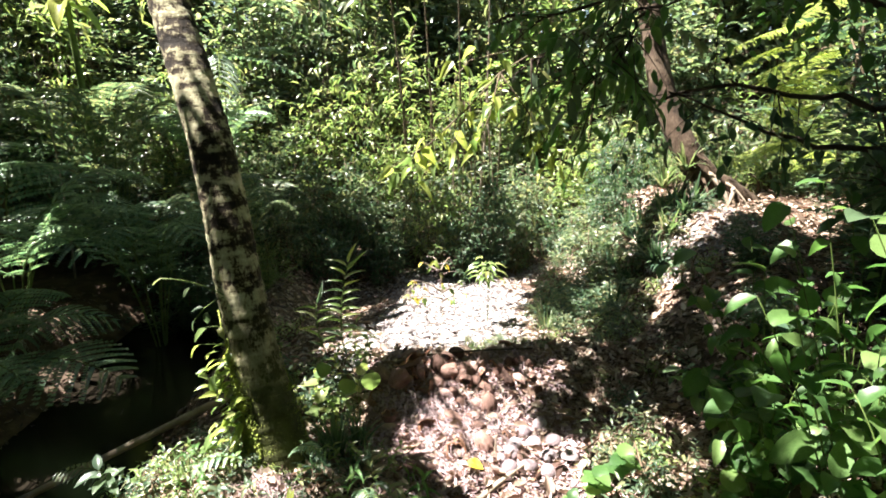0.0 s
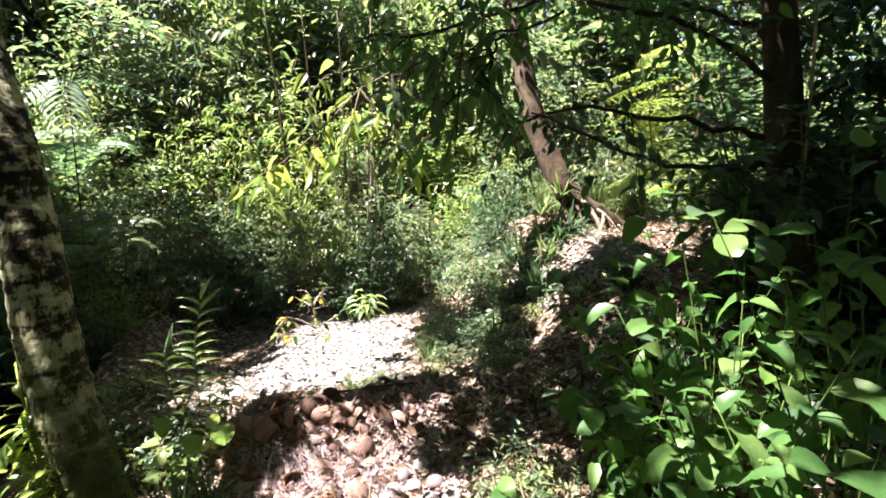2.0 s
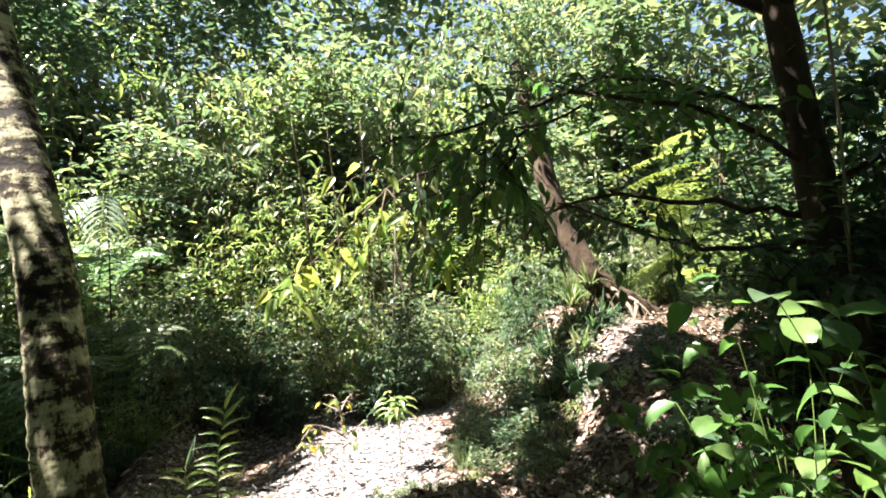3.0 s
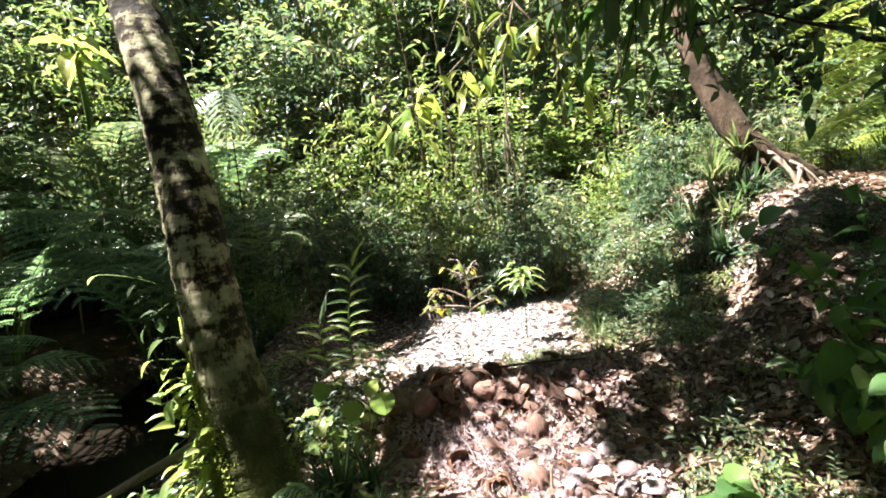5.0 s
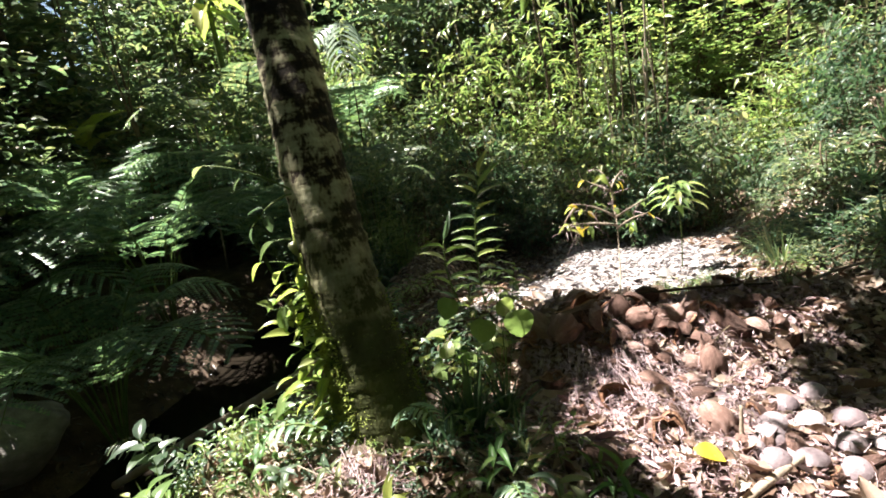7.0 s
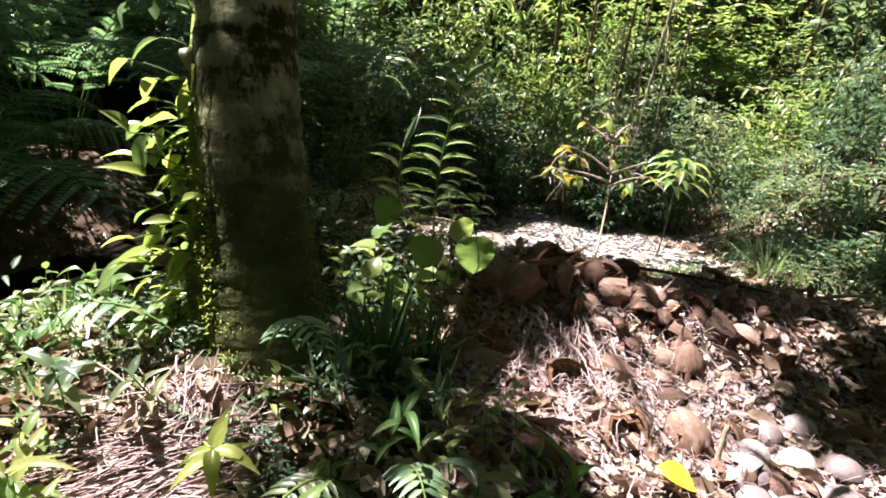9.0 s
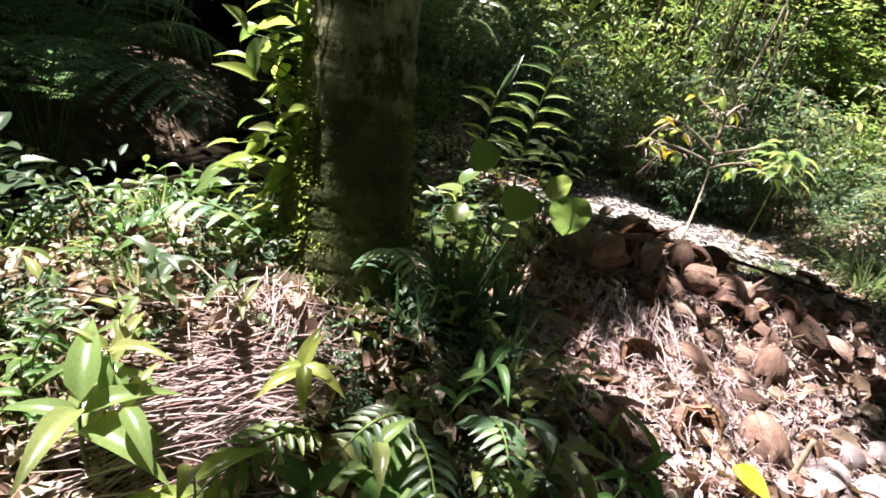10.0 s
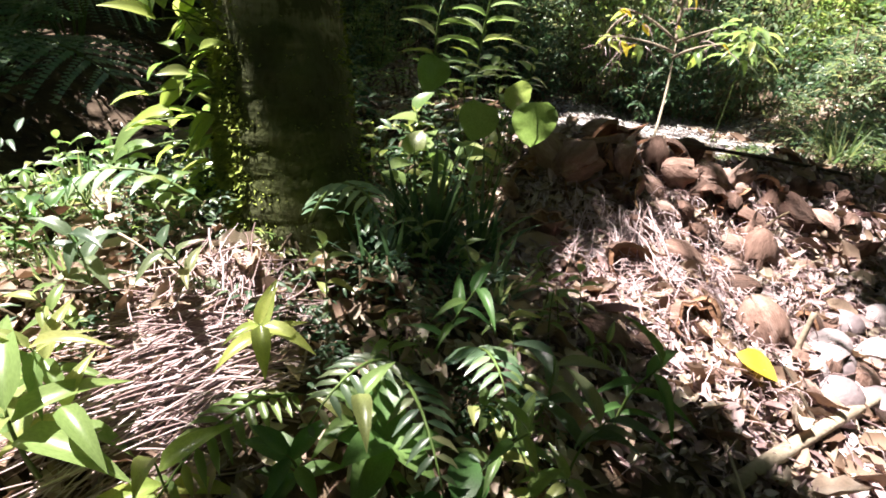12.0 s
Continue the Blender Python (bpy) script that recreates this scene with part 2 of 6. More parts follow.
def tube(soup, points, radii, sides=8, rough=0.0, cap=True):
    """A round limb along a line of points, with its own radius at each."""
    p = np.asarray(points, float)
    r = np.broadcast_to(np.asarray(radii, float), (len(p),))
    d = unit(np.gradient(p, axis=0))
    ref = np.array([0.0, 0.0, 1.0]) if abs(d[:, 2]).mean() < 0.8 else np.array([1.0, 0.0, 0.0])
    s = unit(np.cross(d, ref))
    u = np.cross(s, d)
    a = np.linspace(0, 2 * np.pi, sides, endpoint=False)
    rr = r[:, None] * (1 + rough * rng.standard_normal((len(p), sides)))
    v = p[:, None] + rr[..., None] * (np.cos(a)[None, :, None] * s[:, None] + np.sin(a)[None, :, None] * u[:, None])
    i, j = np.meshgrid(np.arange(len(p) - 1), np.arange(sides), indexing="ij")
    a0, a1 = i * sides + j, i * sides + (j + 1) % sides
    tris = np.concatenate([np.stack([a0, a1, a1 + sides], -1).reshape(-1, 3), np.stack([a0, a1 + sides, a0 + sides], -1).reshape(-1, 3)])
    v = v.reshape(-1, 3)
    if cap:
        k = len(v)
        v = np.concatenate([v, p[[0, -1]]])
        q = np.arange(sides)
        tris = np.concatenate([tris, np.stack([(q + 1) % sides, q, np.full(sides, k)], -1),
                               np.stack([q + (len(p) - 1) * sides, (q + 1) % sides + (len(p) - 1) * sides, np.full(sides, k + 1)], -1)])
    soup.add(v, tris)
    return soup


def bend(a, b, n=8, sag=0.0, side=(0, 0, 0)):
    """Points from a to b, bowed upward by sag and sideways by side at the middle."""
    t = np.linspace(0, 1, n)[:, None]
    k = 4 * t * (1 - t)
    return np.asarray(a) * (1 - t) + np.asarray(b) * t + k * (np.array([0, 0, 1.0]) * sag + np.asarray(side, float))


# leaf outlines: along, across, up; the blade is folded along its midrib
DIAMOND = (np.array([(0, 0, 0), (0.42, 0.5, 0.07), (1, 0, -0.12), (0.42, -0.5, 0.07)]), np.array([(0, 2, 1), (0, 3, 2)]))
BLADE = (np.array([(0, 0, 0), (0.28, 0, 0.01), (0.62, 0, -0.04), (1, 0, -0.2), (0.25, 0.44, 0.08), (0.6, 0.4, 0.04), (0.25, -0.44, 0.08), (0.6, -0.4, 0.04)]),
         np.array([(0, 1, 4), (1, 2, 5), (1, 5, 4), (2, 3, 5), (0, 6, 1), (1, 7, 2), (1, 6, 7), (2, 7, 3)]))
CURL = (np.array([(0, 0, 0.06), (0.28, 0, 0.0), (0.62, 0, 0.0), (1, 0, 0.14), (0.25, 0.44, 0.2), (0.6, 0.4, 0.24), (0.25, -0.44, 0.12), (0.6, -0.4, 0.2)]), BLADE[1])


def leaves(soup, p, d, up, length, width, shape=BLADE):
    """Many leaves at once: bases p, directions d, upward sides up."""
    p, d = np.atleast_2d(p), unit(np.atleast_2d(d))
    s = unit(np.cross(d, np.broadcast_to(up, d.shape)))
    nrm = np.cross(s, d)
    length, width = np.broadcast_to(length, len(p)), np.broadcast_to(width, len(p))
    t, f = shape
    v = (p[:, None] + t[None, :, :1] * (length[:, None] * d)[:, None] + t[None, :, 1:2] * (width[:, None] * s)[:, None]
         + t[None, :, 2:] * (length[:, None] * nrm)[:, None])
    tri = f[None] + (np.arange(len(p)) * len(t))[:, None, None]
    soup.add(v, tri)
    return soup


def leaf_mesh(name, material, rows=7, shape="oval", droop=0.35, fold=0.18, wave=0.0):
    """One larger leaf of unit length and unit width, along +x, upper side +z."""
    cols = 5
    u = np.linspace(0, 1, rows)
    if shape == "oval":
        w = np.sin(np.pi * u ** 0.8) ** 0.8
    elif shape == "heart":
        w = np.where(u < 0.3, np.sqrt(np.clip(1 - ((0.3 - u) / 0.36) ** 2, 0, 1)), np.cos((u - 0.3) / 0.7 * np.pi / 2) ** 0.75)
    elif shape == "round":
        w = np.sqrt(np.clip(1 - (2 * u - 1) ** 2, 0, 1))
    else:
        w = np.sin(np.pi * u ** 0.62) ** 0.95
    w = np.clip(w, 0.015, None) * 0.5
    c = np.linspace(-1, 1, cols)
    U, C = np.meshgrid(u, c, indexing="ij")
    z = fold * np.abs(C) * w[:, None] - droop * U ** 2 + wave * np.sin(U * 17 + C * 2) * np.abs(C) * 0.05
    x = U * (1 - 0.25 * droop * U)
    v = np.stack([x, C * w[:, None], z], -1).reshape(-1, 3)
    i, j = np.meshgrid(np.arange(rows - 1), np.arange(cols - 1), indexing="ij")
    a = i * cols + j
    tri = np.concatenate([np.stack([a, a + cols, a + cols + 1], -1).reshape(-1, 3), np.stack([a, a + cols + 1, a + 1], -1).reshape(-1, 3)])
    return Soup().add(v, tri).mesh(name, material)


def leaf_at(p, d, up=(0, 0, 1), length=0.1, width=0.05):
    x = Vector(d).normalized()
    y = Vector(up).cross(x)
    y = y.normalized() if y.length > 1e-4 else Vector((0, 1, 0))
    z = x.cross(y)
    m = Matrix((x, y, z)).transposed().to_4x4()
    return Matrix.Translation(p) @ m @ Matrix.Diagonal((length, width, length, 1))


def smooth(a, b, x):
    t = np.clip((x - a) / (b - a), 0, 1)
    return t * t * (3 - 2 * t)


# ---- ground ----
def height(x, y):
    x, y = np.asarray(x, float), np.asarray(y, float)
    z = 0.02 + 0 * x
    z = z + 0.36 * np.exp(-((x + 1.0) / np.where(x < -1.0, 1.25, 0.75)) ** 2 - ((y - 2.45) / 0.85) ** 2)            # mound under the palm
    z = z + 0.28 * smooth(3.35, 4.2, y) * smooth(-2.4, -1.0, x) * (1 - smooth(13.0, 16.0, y))   # crest of the sunlit bar
    z = z - (0.235 * np.clip(y - 4.2, 0, 5.0) + 0.1 * smooth(9.0, 11.0, y)) * smooth(-2.4, -1.0, x) * (1 - smooth(12.5, 17.0, y)) * (1 - smooth(2.5, 4.6, x) * (1 - smooth(8.0, 10.0, y)))   # which falls away to the stream bed
    z = z - 0.35 * smooth(0.5, -0.9, x) * smooth(5.0, 7.4, y) * (1 - smooth(9.0, 11.0, y)) * smooth(-2.6, -1.4, x)
    z = z + 0.17 * np.exp(-((x - 0.05) / 0.55) ** 2 - ((y - 3.65) / 0.3) ** 2)                # crest of the husk heap
    z = z + (0.75 + 0.25 * smooth(4.5, 5.8, y)) * smooth(1.5 + 0.9 * smooth(3.6, 4.8, y), 4.2, x) * smooth(0.5, 3.0, y) * (1 - 0.5 * smooth(8.5, 11.0, y))   # bank with the leaning tree
    z = z + 0.5 * smooth(1.3, 2.2, x) * smooth(3.0, 0.5, y)
    z = z - 1.15 * smooth(-1.75, -3.1, x) * (1 - smooth(9.0, 12.0, y)) * smooth(-1.5, 0.5, y)   # gully with the stream
    z = z + 3.9 * smooth(10.5 + 1.5 * smooth(1.0, 4.0, x), 20.0, y) + 1.2 * smooth(-6.5, -10, x) * smooth(0.0, 6.0, y)  # slope behind
    z = z + 1.15 * smooth(1.35, -0.9, y)                                                   # path down which one comes
    z = z + 0.75 * smooth(-4.3, -5.8, x) * smooth(0.5, 2.0, y) * (1 - smooth(9.0, 12.0, y))     # far side of the stream
    return z


def grid_lines(lo, hi, step, far, n):
    mid = np.arange(lo, hi + step / 2, step)
    g = np.geomspace(step, far, n)
    return np.concatenate([lo - g[::-1], mid, hi + g])


gx, gy = grid_lines(-3.2, 3.2, 0.05, 600, 60), grid_lines(0.6, 7.0, 0.05, 600, 60)
GX, GY = np.meshgrid(gx, gy, indexing="ij")
GZ = height(GX, GY)
near = np.exp(-((GX / 9) ** 2 + ((GY - 4) / 9) ** 2))
for k, amp in ((1.3, 0.05), (4.0, 0.025), (11.0, 0.012)):
    ph = rng.uniform(0, 6.28, 6)
    GZ = GZ + near * amp * (np.sin(k * GX * 1.7 + ph[0] + 1.3 * np.sin(k * GY + ph[1])) * np.sin(k * GY * 1.3 + ph[2] + 1.1 * np.sin(k * GX * 0.8 + ph[3])))
ni, nj = np.meshgrid(np.arange(len(gx) - 1), np.arange(len(gy) - 1), indexing="ij")
ga = ni * len(gy) + nj
gt = np.concatenate([np.stack([ga, ga + len(gy), ga + len(gy) + 1], -1).reshape(-1, 3), np.stack([ga, ga + len(gy) + 1, ga + 1], -1).reshape(-1, 3)])
ground = part("ground", Soup().add(np.stack([GX, GY, GZ], -1), gt), SOIL)
tagged(ground, "dark damp forest soil with roots and litter", "ground", kind="structure")


def ground_z(x, y):
    """Height of the built ground, between its grid points."""
    i = np.clip(np.searchsorted(gx, x) - 1, 0, len(gx) - 2)
    j = np.clip(np.searchsorted(gy, y) - 1, 0, len(gy) - 2)
    a, b = (x - gx[i]) / (gx[i + 1] - gx[i]), (y - gy[j]) / (gy[j + 1] - gy[j])
    return GZ[i, j] * (1 - a) * (1 - b) + GZ[i + 1, j] * a * (1 - b) + GZ[i, j + 1] * (1 - a) * b + GZ[i + 1, j + 1] * a * b


def on_ground(x, y, dz=0.0):
    return np.stack([np.asarray(x, float), np.asarray(y, float), ground_z(x, y) + dz], -1)


water = Soup()
wx, wy = np.meshgrid(np.linspace(-5.7, -2.4, 40), np.linspace(-1.6, 12.2, 40), indexing="ij")
wa = (np.arange(39)[:, None] * 40 + np.arange(39)[None]).ravel()
water.add(np.stack([wx, wy, -1.02 + 0 * wx], -1), np.concatenate([np.stack([wa, wa + 40, wa + 41], -1), np.stack([wa, wa + 41, wa + 1], -1)]))
WATER = surface("still_water", [(0.2, (0.006, 0.005, 0.004)), (0.9, (0.014, 0.011, 0.008))], 3, 0.14, 0.04, 12, spec=0.15)
tagged(part("water", water, WATER), "still dark brown stream water in the gully", "water", kind="structure")

# where the sun comes through the leaf roof, on the ground: x, y, radius across, radius along
LIT = [(0.40, 4.9, 1.15, 0.85), (0.6, 6.05, 1.15, 0.8), (0.72, 7.3, 1.25, 0.8), (0.8, 8.5, 1.4, 0.8), (1.0, 9.3, 1.4, 0.45), (0.62, 3.0, 0.55, 0.7), (1.3, 2.75, 0.5, 0.36), (1.8, 2.75, 0.4, 0.2), (0.68, 2.42, 0.3, 0.25), (-1.25, 2.1, 0.5, 0.5), (-1.0, 1.65, 0.3, 0.25), (-1.7, 2.3, 0.4, 0.45),
       (-0.2, 4.05, 0.36, 0.28), (1.3, 2.15, 0.42, 0.34), (1.25, 1.85, 0.5, 0.4), (4.3, 5.6, 0.65, 0.42), (5.2, 6.6, 0.3, 0.2), (4.9, 7.1, 0.2, 0.3), (4.4, 10.0, 1.2, 0.5), (0.08, 2.95, 0.2, 0.2), (-4.9, 6.4, 0.75, 0.5), (-6.1, 6.2, 0.5, 0.35), (-5.6, 5.6, 0.5, 0.4), (-4.5, 6.4, 0.5, 0.3), (-5.6, 7.6, 0.6, 0.5), (2.6, 0.5, 0.3, 0.28), (2.2, -0.8, 0.3, 0.3),
       (2.8, 0.75, 0.3, 0.25), (2.5, 1.05, 0.22, 0.16), (2.25, 1.6, 0.2, 0.15), (3.4, 1.6, 0.3, 0.25), (2.7, 1.6, 0.22, 0.2), (-3.4, 8.4, 0.6, 0.45), (-6.5, 7.0, 0.8, 0.6), (-8.0, 6.0, 0.7, 0.6), (-5.2, 9.0, 0.6, 0.5), (-1.15, 2.62, 0.2, 0.18), (1.7, 3.0, 0.32, 0.16), (2.05, 3.0, 0.3, 0.14), (2.35, 2.9, 0.22, 0.12), (1.75, 2.45, 0.35, 0.22), (2.05, 2.35, 0.3, 0.18), (1.45, 2.45, 0.3, 0.22), (3.5, 5.1, 0.4, 0.3), (3.2, 4.7, 0.25, 0.15), (-1.05, 2.75, 0.15, 0.15), (-1.65, 8.75, 0.6, 0.4), (-2.4, 2.2, 0.35, 0.3), (-0.5, 1.97, 0.13, 0.1), (-0.2, 2.12, 0.1, 0.1), (-2.0, 1.8, 0.3, 0.3), (-0.5, 3.3, 0.2, 0.2), (1.9, 3.6, 0.12, 0.1), (1.6, 3.9, 0.1, 0.12), (2.1, 4.4, 0.14, 0.1), (2.7, 3.6, 0.15, 0.12), (3.1, 4.6, 0.2, 0.15), (-0.98, 1.95, 0.34, 0.28), (-0.4, 1.83, 0.1, 0.07), (-0.62, 1.93, 0.1, 0.07), (-0.02, 2.1, 0.08, 0.07), (-0.18, 1.95, 0.12, 0.1), (-0.12, 3.02, 0.14, 0.12), (-0.88, 2.3, 0.2, 0.2), (-0.45, 4.45, 0.5, 0.35), (0.0, 4.15, 0.5, 0.25), (-0.72, 2.33, 0.3, 0.14), (-0.98, 2.42, 0.2, 0.14), (-1.08, 2.45, 0.16, 0.13), (-0.93, 2.58, 0.17, 0.15), (-0.82, 2.66, 0.13, 0.13), (-0.72, 2.72, 0.12, 0.12), (-0.65, 2.77, 0.11, 0.12), (-0.57, 2.84, 0.13, 0.12), (-0.47, 2.9, 0.14, 0.12), (-0.37, 3.0, 0.15, 0.14), (-0.3, 3.15, 0.16, 0.15), (-0.25, 3.3, 0.18, 0.17), (3.15, 1.0, 0.25, 0.18), (3.6, 1.5, 0.36, 0.3), (1.75, 4.75, 0.4, 0.3), (2.2, 5.0, 0.3, 0.2), (2.6, 5.5, 0.4, 0.3), (1.0, 3.75, 0.3, 0.15), (1.45, 3.7, 0.2, 0.1), (0.9, 3.5, 0.3, 0.2), (2.0, 4.0, 0.2, 0.08), (1.75, 4.35, 0.15, 0.12), (2.5, -0.2, 0.32, 0.26), (-0.98, 1.76, 0.24, 0.15), (-0.74, 1.98, 0.18, 0.12), (1.38, 5.4, 0.42, 0.4), (3.3, 1.5, 0.25, 0.2), (3.0, 1.9, 0.25, 0.2), (3.5, 2.2, 0.3, 0.25), (0.55, 3.62, 0.22, 0.2), (0.85, 3.8, 0.26, 0.14), (0.4, 3.86, 0.15, 0.1), (1.1, 3.6, 0.2, 0.1), (1.35, 3.85, 0.2, 0.1), (-0.55, 3.36, 0.3, 0.3), (-0.72, 3.55, 0.25, 0.22), (-4.5, 4.5, 0.3, 0.2), (-4.9, 3.55, 0.6, 0.38), (-0.02, 3.04, 0.25, 0.2), (-0.18, 3.12, 0.2, 0.16), (-0.38, 1.9, 0.22, 0.1), (0.12, 2.28, 0.14, 0.1), (-0.3, 2.2, 0.08, 0.06), (-0.05, 2.3, 0.07, 0.08)]


def sunlit(x, y, z, grow=1.0):
    """Whether the sun's ray through this place reaches one of the sunny patches."""
    k = (z - 0.2) / TO_SUN.z
    px, py = x - k * TO_SUN.x, y - k * TO_SUN.y
    out = np.zeros(np.shape(px), bool)
    for cx, cy, rx, ry in LIT:
        out |= ((px - cx) / (rx * grow)) ** 2 + ((py - cy) / (ry * grow)) ** 2 < 1
    return out, px, py


# ---- leaning palm ----
palm = thing("palm_tree", "leaning palm trunk with pale grey patchy bark standing on a mound", "tree", at=(-0.86, 2.78, 0.25))
AX = np.array([(-0.83, 2.51, 0.05), (-0.90, 2.59, 0.35), (-0.98, 2.70, 0.70), (-1.08, 2.84, 1.10), (-1.19, 3.03, 1.60), (-1.29, 3.25, 2.10), (-1.42, 3.49, 2.60), (-1.63, 3.81, 3.20), (-1.92, 4.23, 4.00), (-2.28, 4.73, 5.00), (-2.71, 5.33, 6.20)])
RX = np.array([0.27, 0.215, 0.187, 0.172, 0.166, 0.163, 0.161, 0.158, 0.15, 0.14, 0.13])


def along(points, t):
    k = np.linspace(0, 1, len(points))
    pts = np.asarray(points, float).reshape(len(points), -1)
    return np.stack([np.interp(t, k, pts[:, n]) for n in range(pts.shape[1])], -1)


tt = np.linspace(0, 1, 150)
axis, rad = along(AX, tt), along(RX, tt)[:, 0]
rad = rad * (1 + 0.02 * np.sin(tt * 330) + 0.012 * rng.standard_normal(len(tt)))
trunk = tube(Soup(), axis - np.array(palm.location), rad, 28, 0.012)
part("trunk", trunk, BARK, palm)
crown = Soup()
for n in range(14):
    a = n * 2.4
    tip = AX[-1] + np.array([math.cos(a) * 2.1, math.sin(a) * 2.1, 0.2 + 0.5 * math.sin(n * 3.1)])
    line = bend(AX[-1], tip, 12, 0.7)
    tube(crown, line - np.array(palm.location), np.linspace(0.03, 0.006, 12), 5)
    dd = unit(np.gradient(line, axis=0))
    sd = unit(np.cross(dd, (0, 0, 1)))
    at = np.repeat(line[2:], 4, 0)
    free = ~sunlit(at[:, 0], at[:, 1], at[:, 2], 1.15)[0]
    for sgn in (1, -1):
        way = np.repeat(dd[2:] * 0.5 + sgn * sd[2:] - np.array([0, 0, 0.4]), 4, 0) + rng.normal(0, 0.1, (40, 3))
        leaves(crown, (at - np.array(palm.location))[free], way[free], (0, 0, 1), 0.4, 0.04)
part("crown", crown, GREEN, palm)

# ---- plant kinds ----
LEAF = {
    "oval": leaf_mesh("leaf", GREEN), "oval_deep": leaf_mesh("leaf", DEEP, droop=0.3), "lance": leaf_mesh("leaf", GREEN, shape="lance", droop=0.45),
    "lance_lime": leaf_mesh("leaf", LIME, shape="lance", droop=0.5), "heart": leaf_mesh("leaf", BUSH, shape="heart", droop=0.4, wave=0.6), "oval_bush": leaf_mesh("leaf", BUSH, droop=0.4), "lance_bush": leaf_mesh("leaf", BUSH, shape="lance", droop=0.5),
    "heart_lime": leaf_mesh("leaf", LIME, shape="heart", droop=0.3), "heart_round": leaf_mesh("leaf", LIME, 10, shape="heart", droop=0.25, fold=0.28, wave=0.8),
    "lance_pale": leaf_mesh("leaf", PALE, shape="lance", droop=0.4),
    "oval_lime": leaf_mesh("leaf", LIME, droop=0.4),
    "yellow": leaf_mesh("leaf", YELLOW, shape="oval", droop=0.3), "dead": leaf_mesh("leaf", DEAD, shape="oval", droop=-0.25, fold=0.5, wave=1.5),
}


def shrub_soup(reach, tall, sprays, per, length, seed, shape=DIAMOND, low=0.15, ratio=0.42):
    """Leaves set along many thin sprays that fill an uneven mound; returns stems and leaves."""
    g = np.random.default_rng(seed)
    stems, leaf = Soup(), Soup()
    heads = g.uniform(-1, 1, (9, 3)) * [reach * 0.75, reach * 0.75, 0] + g.uniform(0.4, 1.0, (9, 1)) * [0, 0, tall]
    for h in heads:
        tube(stems, bend((h[0] * 0.15, h[1] * 0.15, -0.15), h, 7, 0, g.normal(0, 0.08, 3)), np.linspace(0.018, 0.005, 7), 5)
    pick = g.integers(0, 9, sprays)
    t = g.uniform(low, 1.05, sprays)[:, None]
    p = heads[pick] * [0.15, 0.15, 0] * (1 - t) + heads[pick] * t + g.normal(0, 0.24 * reach, (sprays, 3)) * [1, 1, 0.7]
    d = unit(g.normal(0, 1, (sprays, 3)) * [1, 1, 0.45] + [0, 0, 0.15])
    run = g.uniform(0.5, 1.0, sprays) * 5 * length
    s = np.linspace(0.1, 1, per)
    P = p[:, None] + (s[None, :, None] * run[:, None, None]) * d[:, None] - np.array([0, 0, 1]) * (s[None, :, None] ** 2) * run[:, None, None] * 0.25
    side = unit(np.cross(d, [0, 0, 1.0]))[:, None] * np.where(np.arange(per) % 2 == 0, 1, -1)[None, :, None]
    D = d[:, None] * 0.55 + side + g.normal(0, 0.25, P.shape)
    up = unit(np.array([0, 0, 1.0]) + g.normal(0, 0.35, (sprays, per, 3)))
    L = length * g.uniform(0.6, 1.25, (sprays, per))
    leaves(leaf, P.reshape(-1, 3), D.reshape(-1, 3), up.reshape(-1, 3), L.ravel(), L.ravel() * ratio, shape)
    return stems, leaf


def shrub(name, label, material, *args, category="shrub", group="", **kw):
    stems, leaf = shrub_soup(*args, **kw)
    ob = thing(name, label, category, group)
    tagged(part("brushwood", stems, WOOD, ob), kind="stuff")
    tagged(part("foliage", leaf, material, ob), kind="stuff")
    return ob


def cane_soup(reach, tall, stems, per, length, seed, ratio=0.36):
    """Upright thin stems, leafy along their upper part, with a few short side sprays."""
    g = np.random.default_rng(seed)
    wood, leaf = Soup(), Soup()
    for k in range(stems):
        foot = np.array([*g.normal(0, reach * 0.45, 2), -0.15])
        top = foot + [*g.normal(0, 0.16 * tall, 2), tall * g.uniform(0.5, 1.05)]
        line = bend(foot, top, 9, 0, (*g.normal(0, 0.08, 2), 0))
        tube(wood, line, np.linspace(0.014, 0.004, 9), 5)
        twigs = [(line, g.uniform(0.12, 0.4))]
        for j in range(7):
            p = along(line, np.array([g.uniform(0.25, 0.97)]))[0]
            a, ln = g.uniform(0, 6.283), g.uniform(0.2, 0.5) * min(tall, 1.6)
            twig = bend(p, p + [math.cos(a) * ln, math.sin(a) * ln, ln * g.uniform(-0.25, 0.5)], 5, 0.05)
            tube(wood, twig, np.linspace(0.005, 0.002, 5), 4)
            twigs.append((twig, 0.15))
        for twig, first in twigs:
            m = per if first > 0.2 else per // 2
            p = along(twig, np.linspace(first, 1.0, m))
            d = unit(np.gradient(p, axis=0))
            s = unit(np.cross(d, g.normal(0, 1, 3))) * np.where(np.arange(m) % 2, 1, -1)[:, None]
            L = length * g.uniform(0.6, 1.25, m)
            leaves(leaf, p, s + d * 0.5 + g.normal(0, 0.3, (m, 3)) - [0, 0, 0.25], unit(g.normal(0, 0.35, (m, 3)) + [0, 0, 1.0]), L, L * ratio)
    return wood, leaf


def cane_clump(name, label, material, *args, group="", **kw):
    wood, leaf = cane_soup(*args, **kw)
    ob = thing(name, label, "shrub", group)
    tagged(part("brushwood", wood, WOOD, ob), kind="stuff")
    tagged(part("foliage", leaf, material, ob), kind="stuff")
    return ob


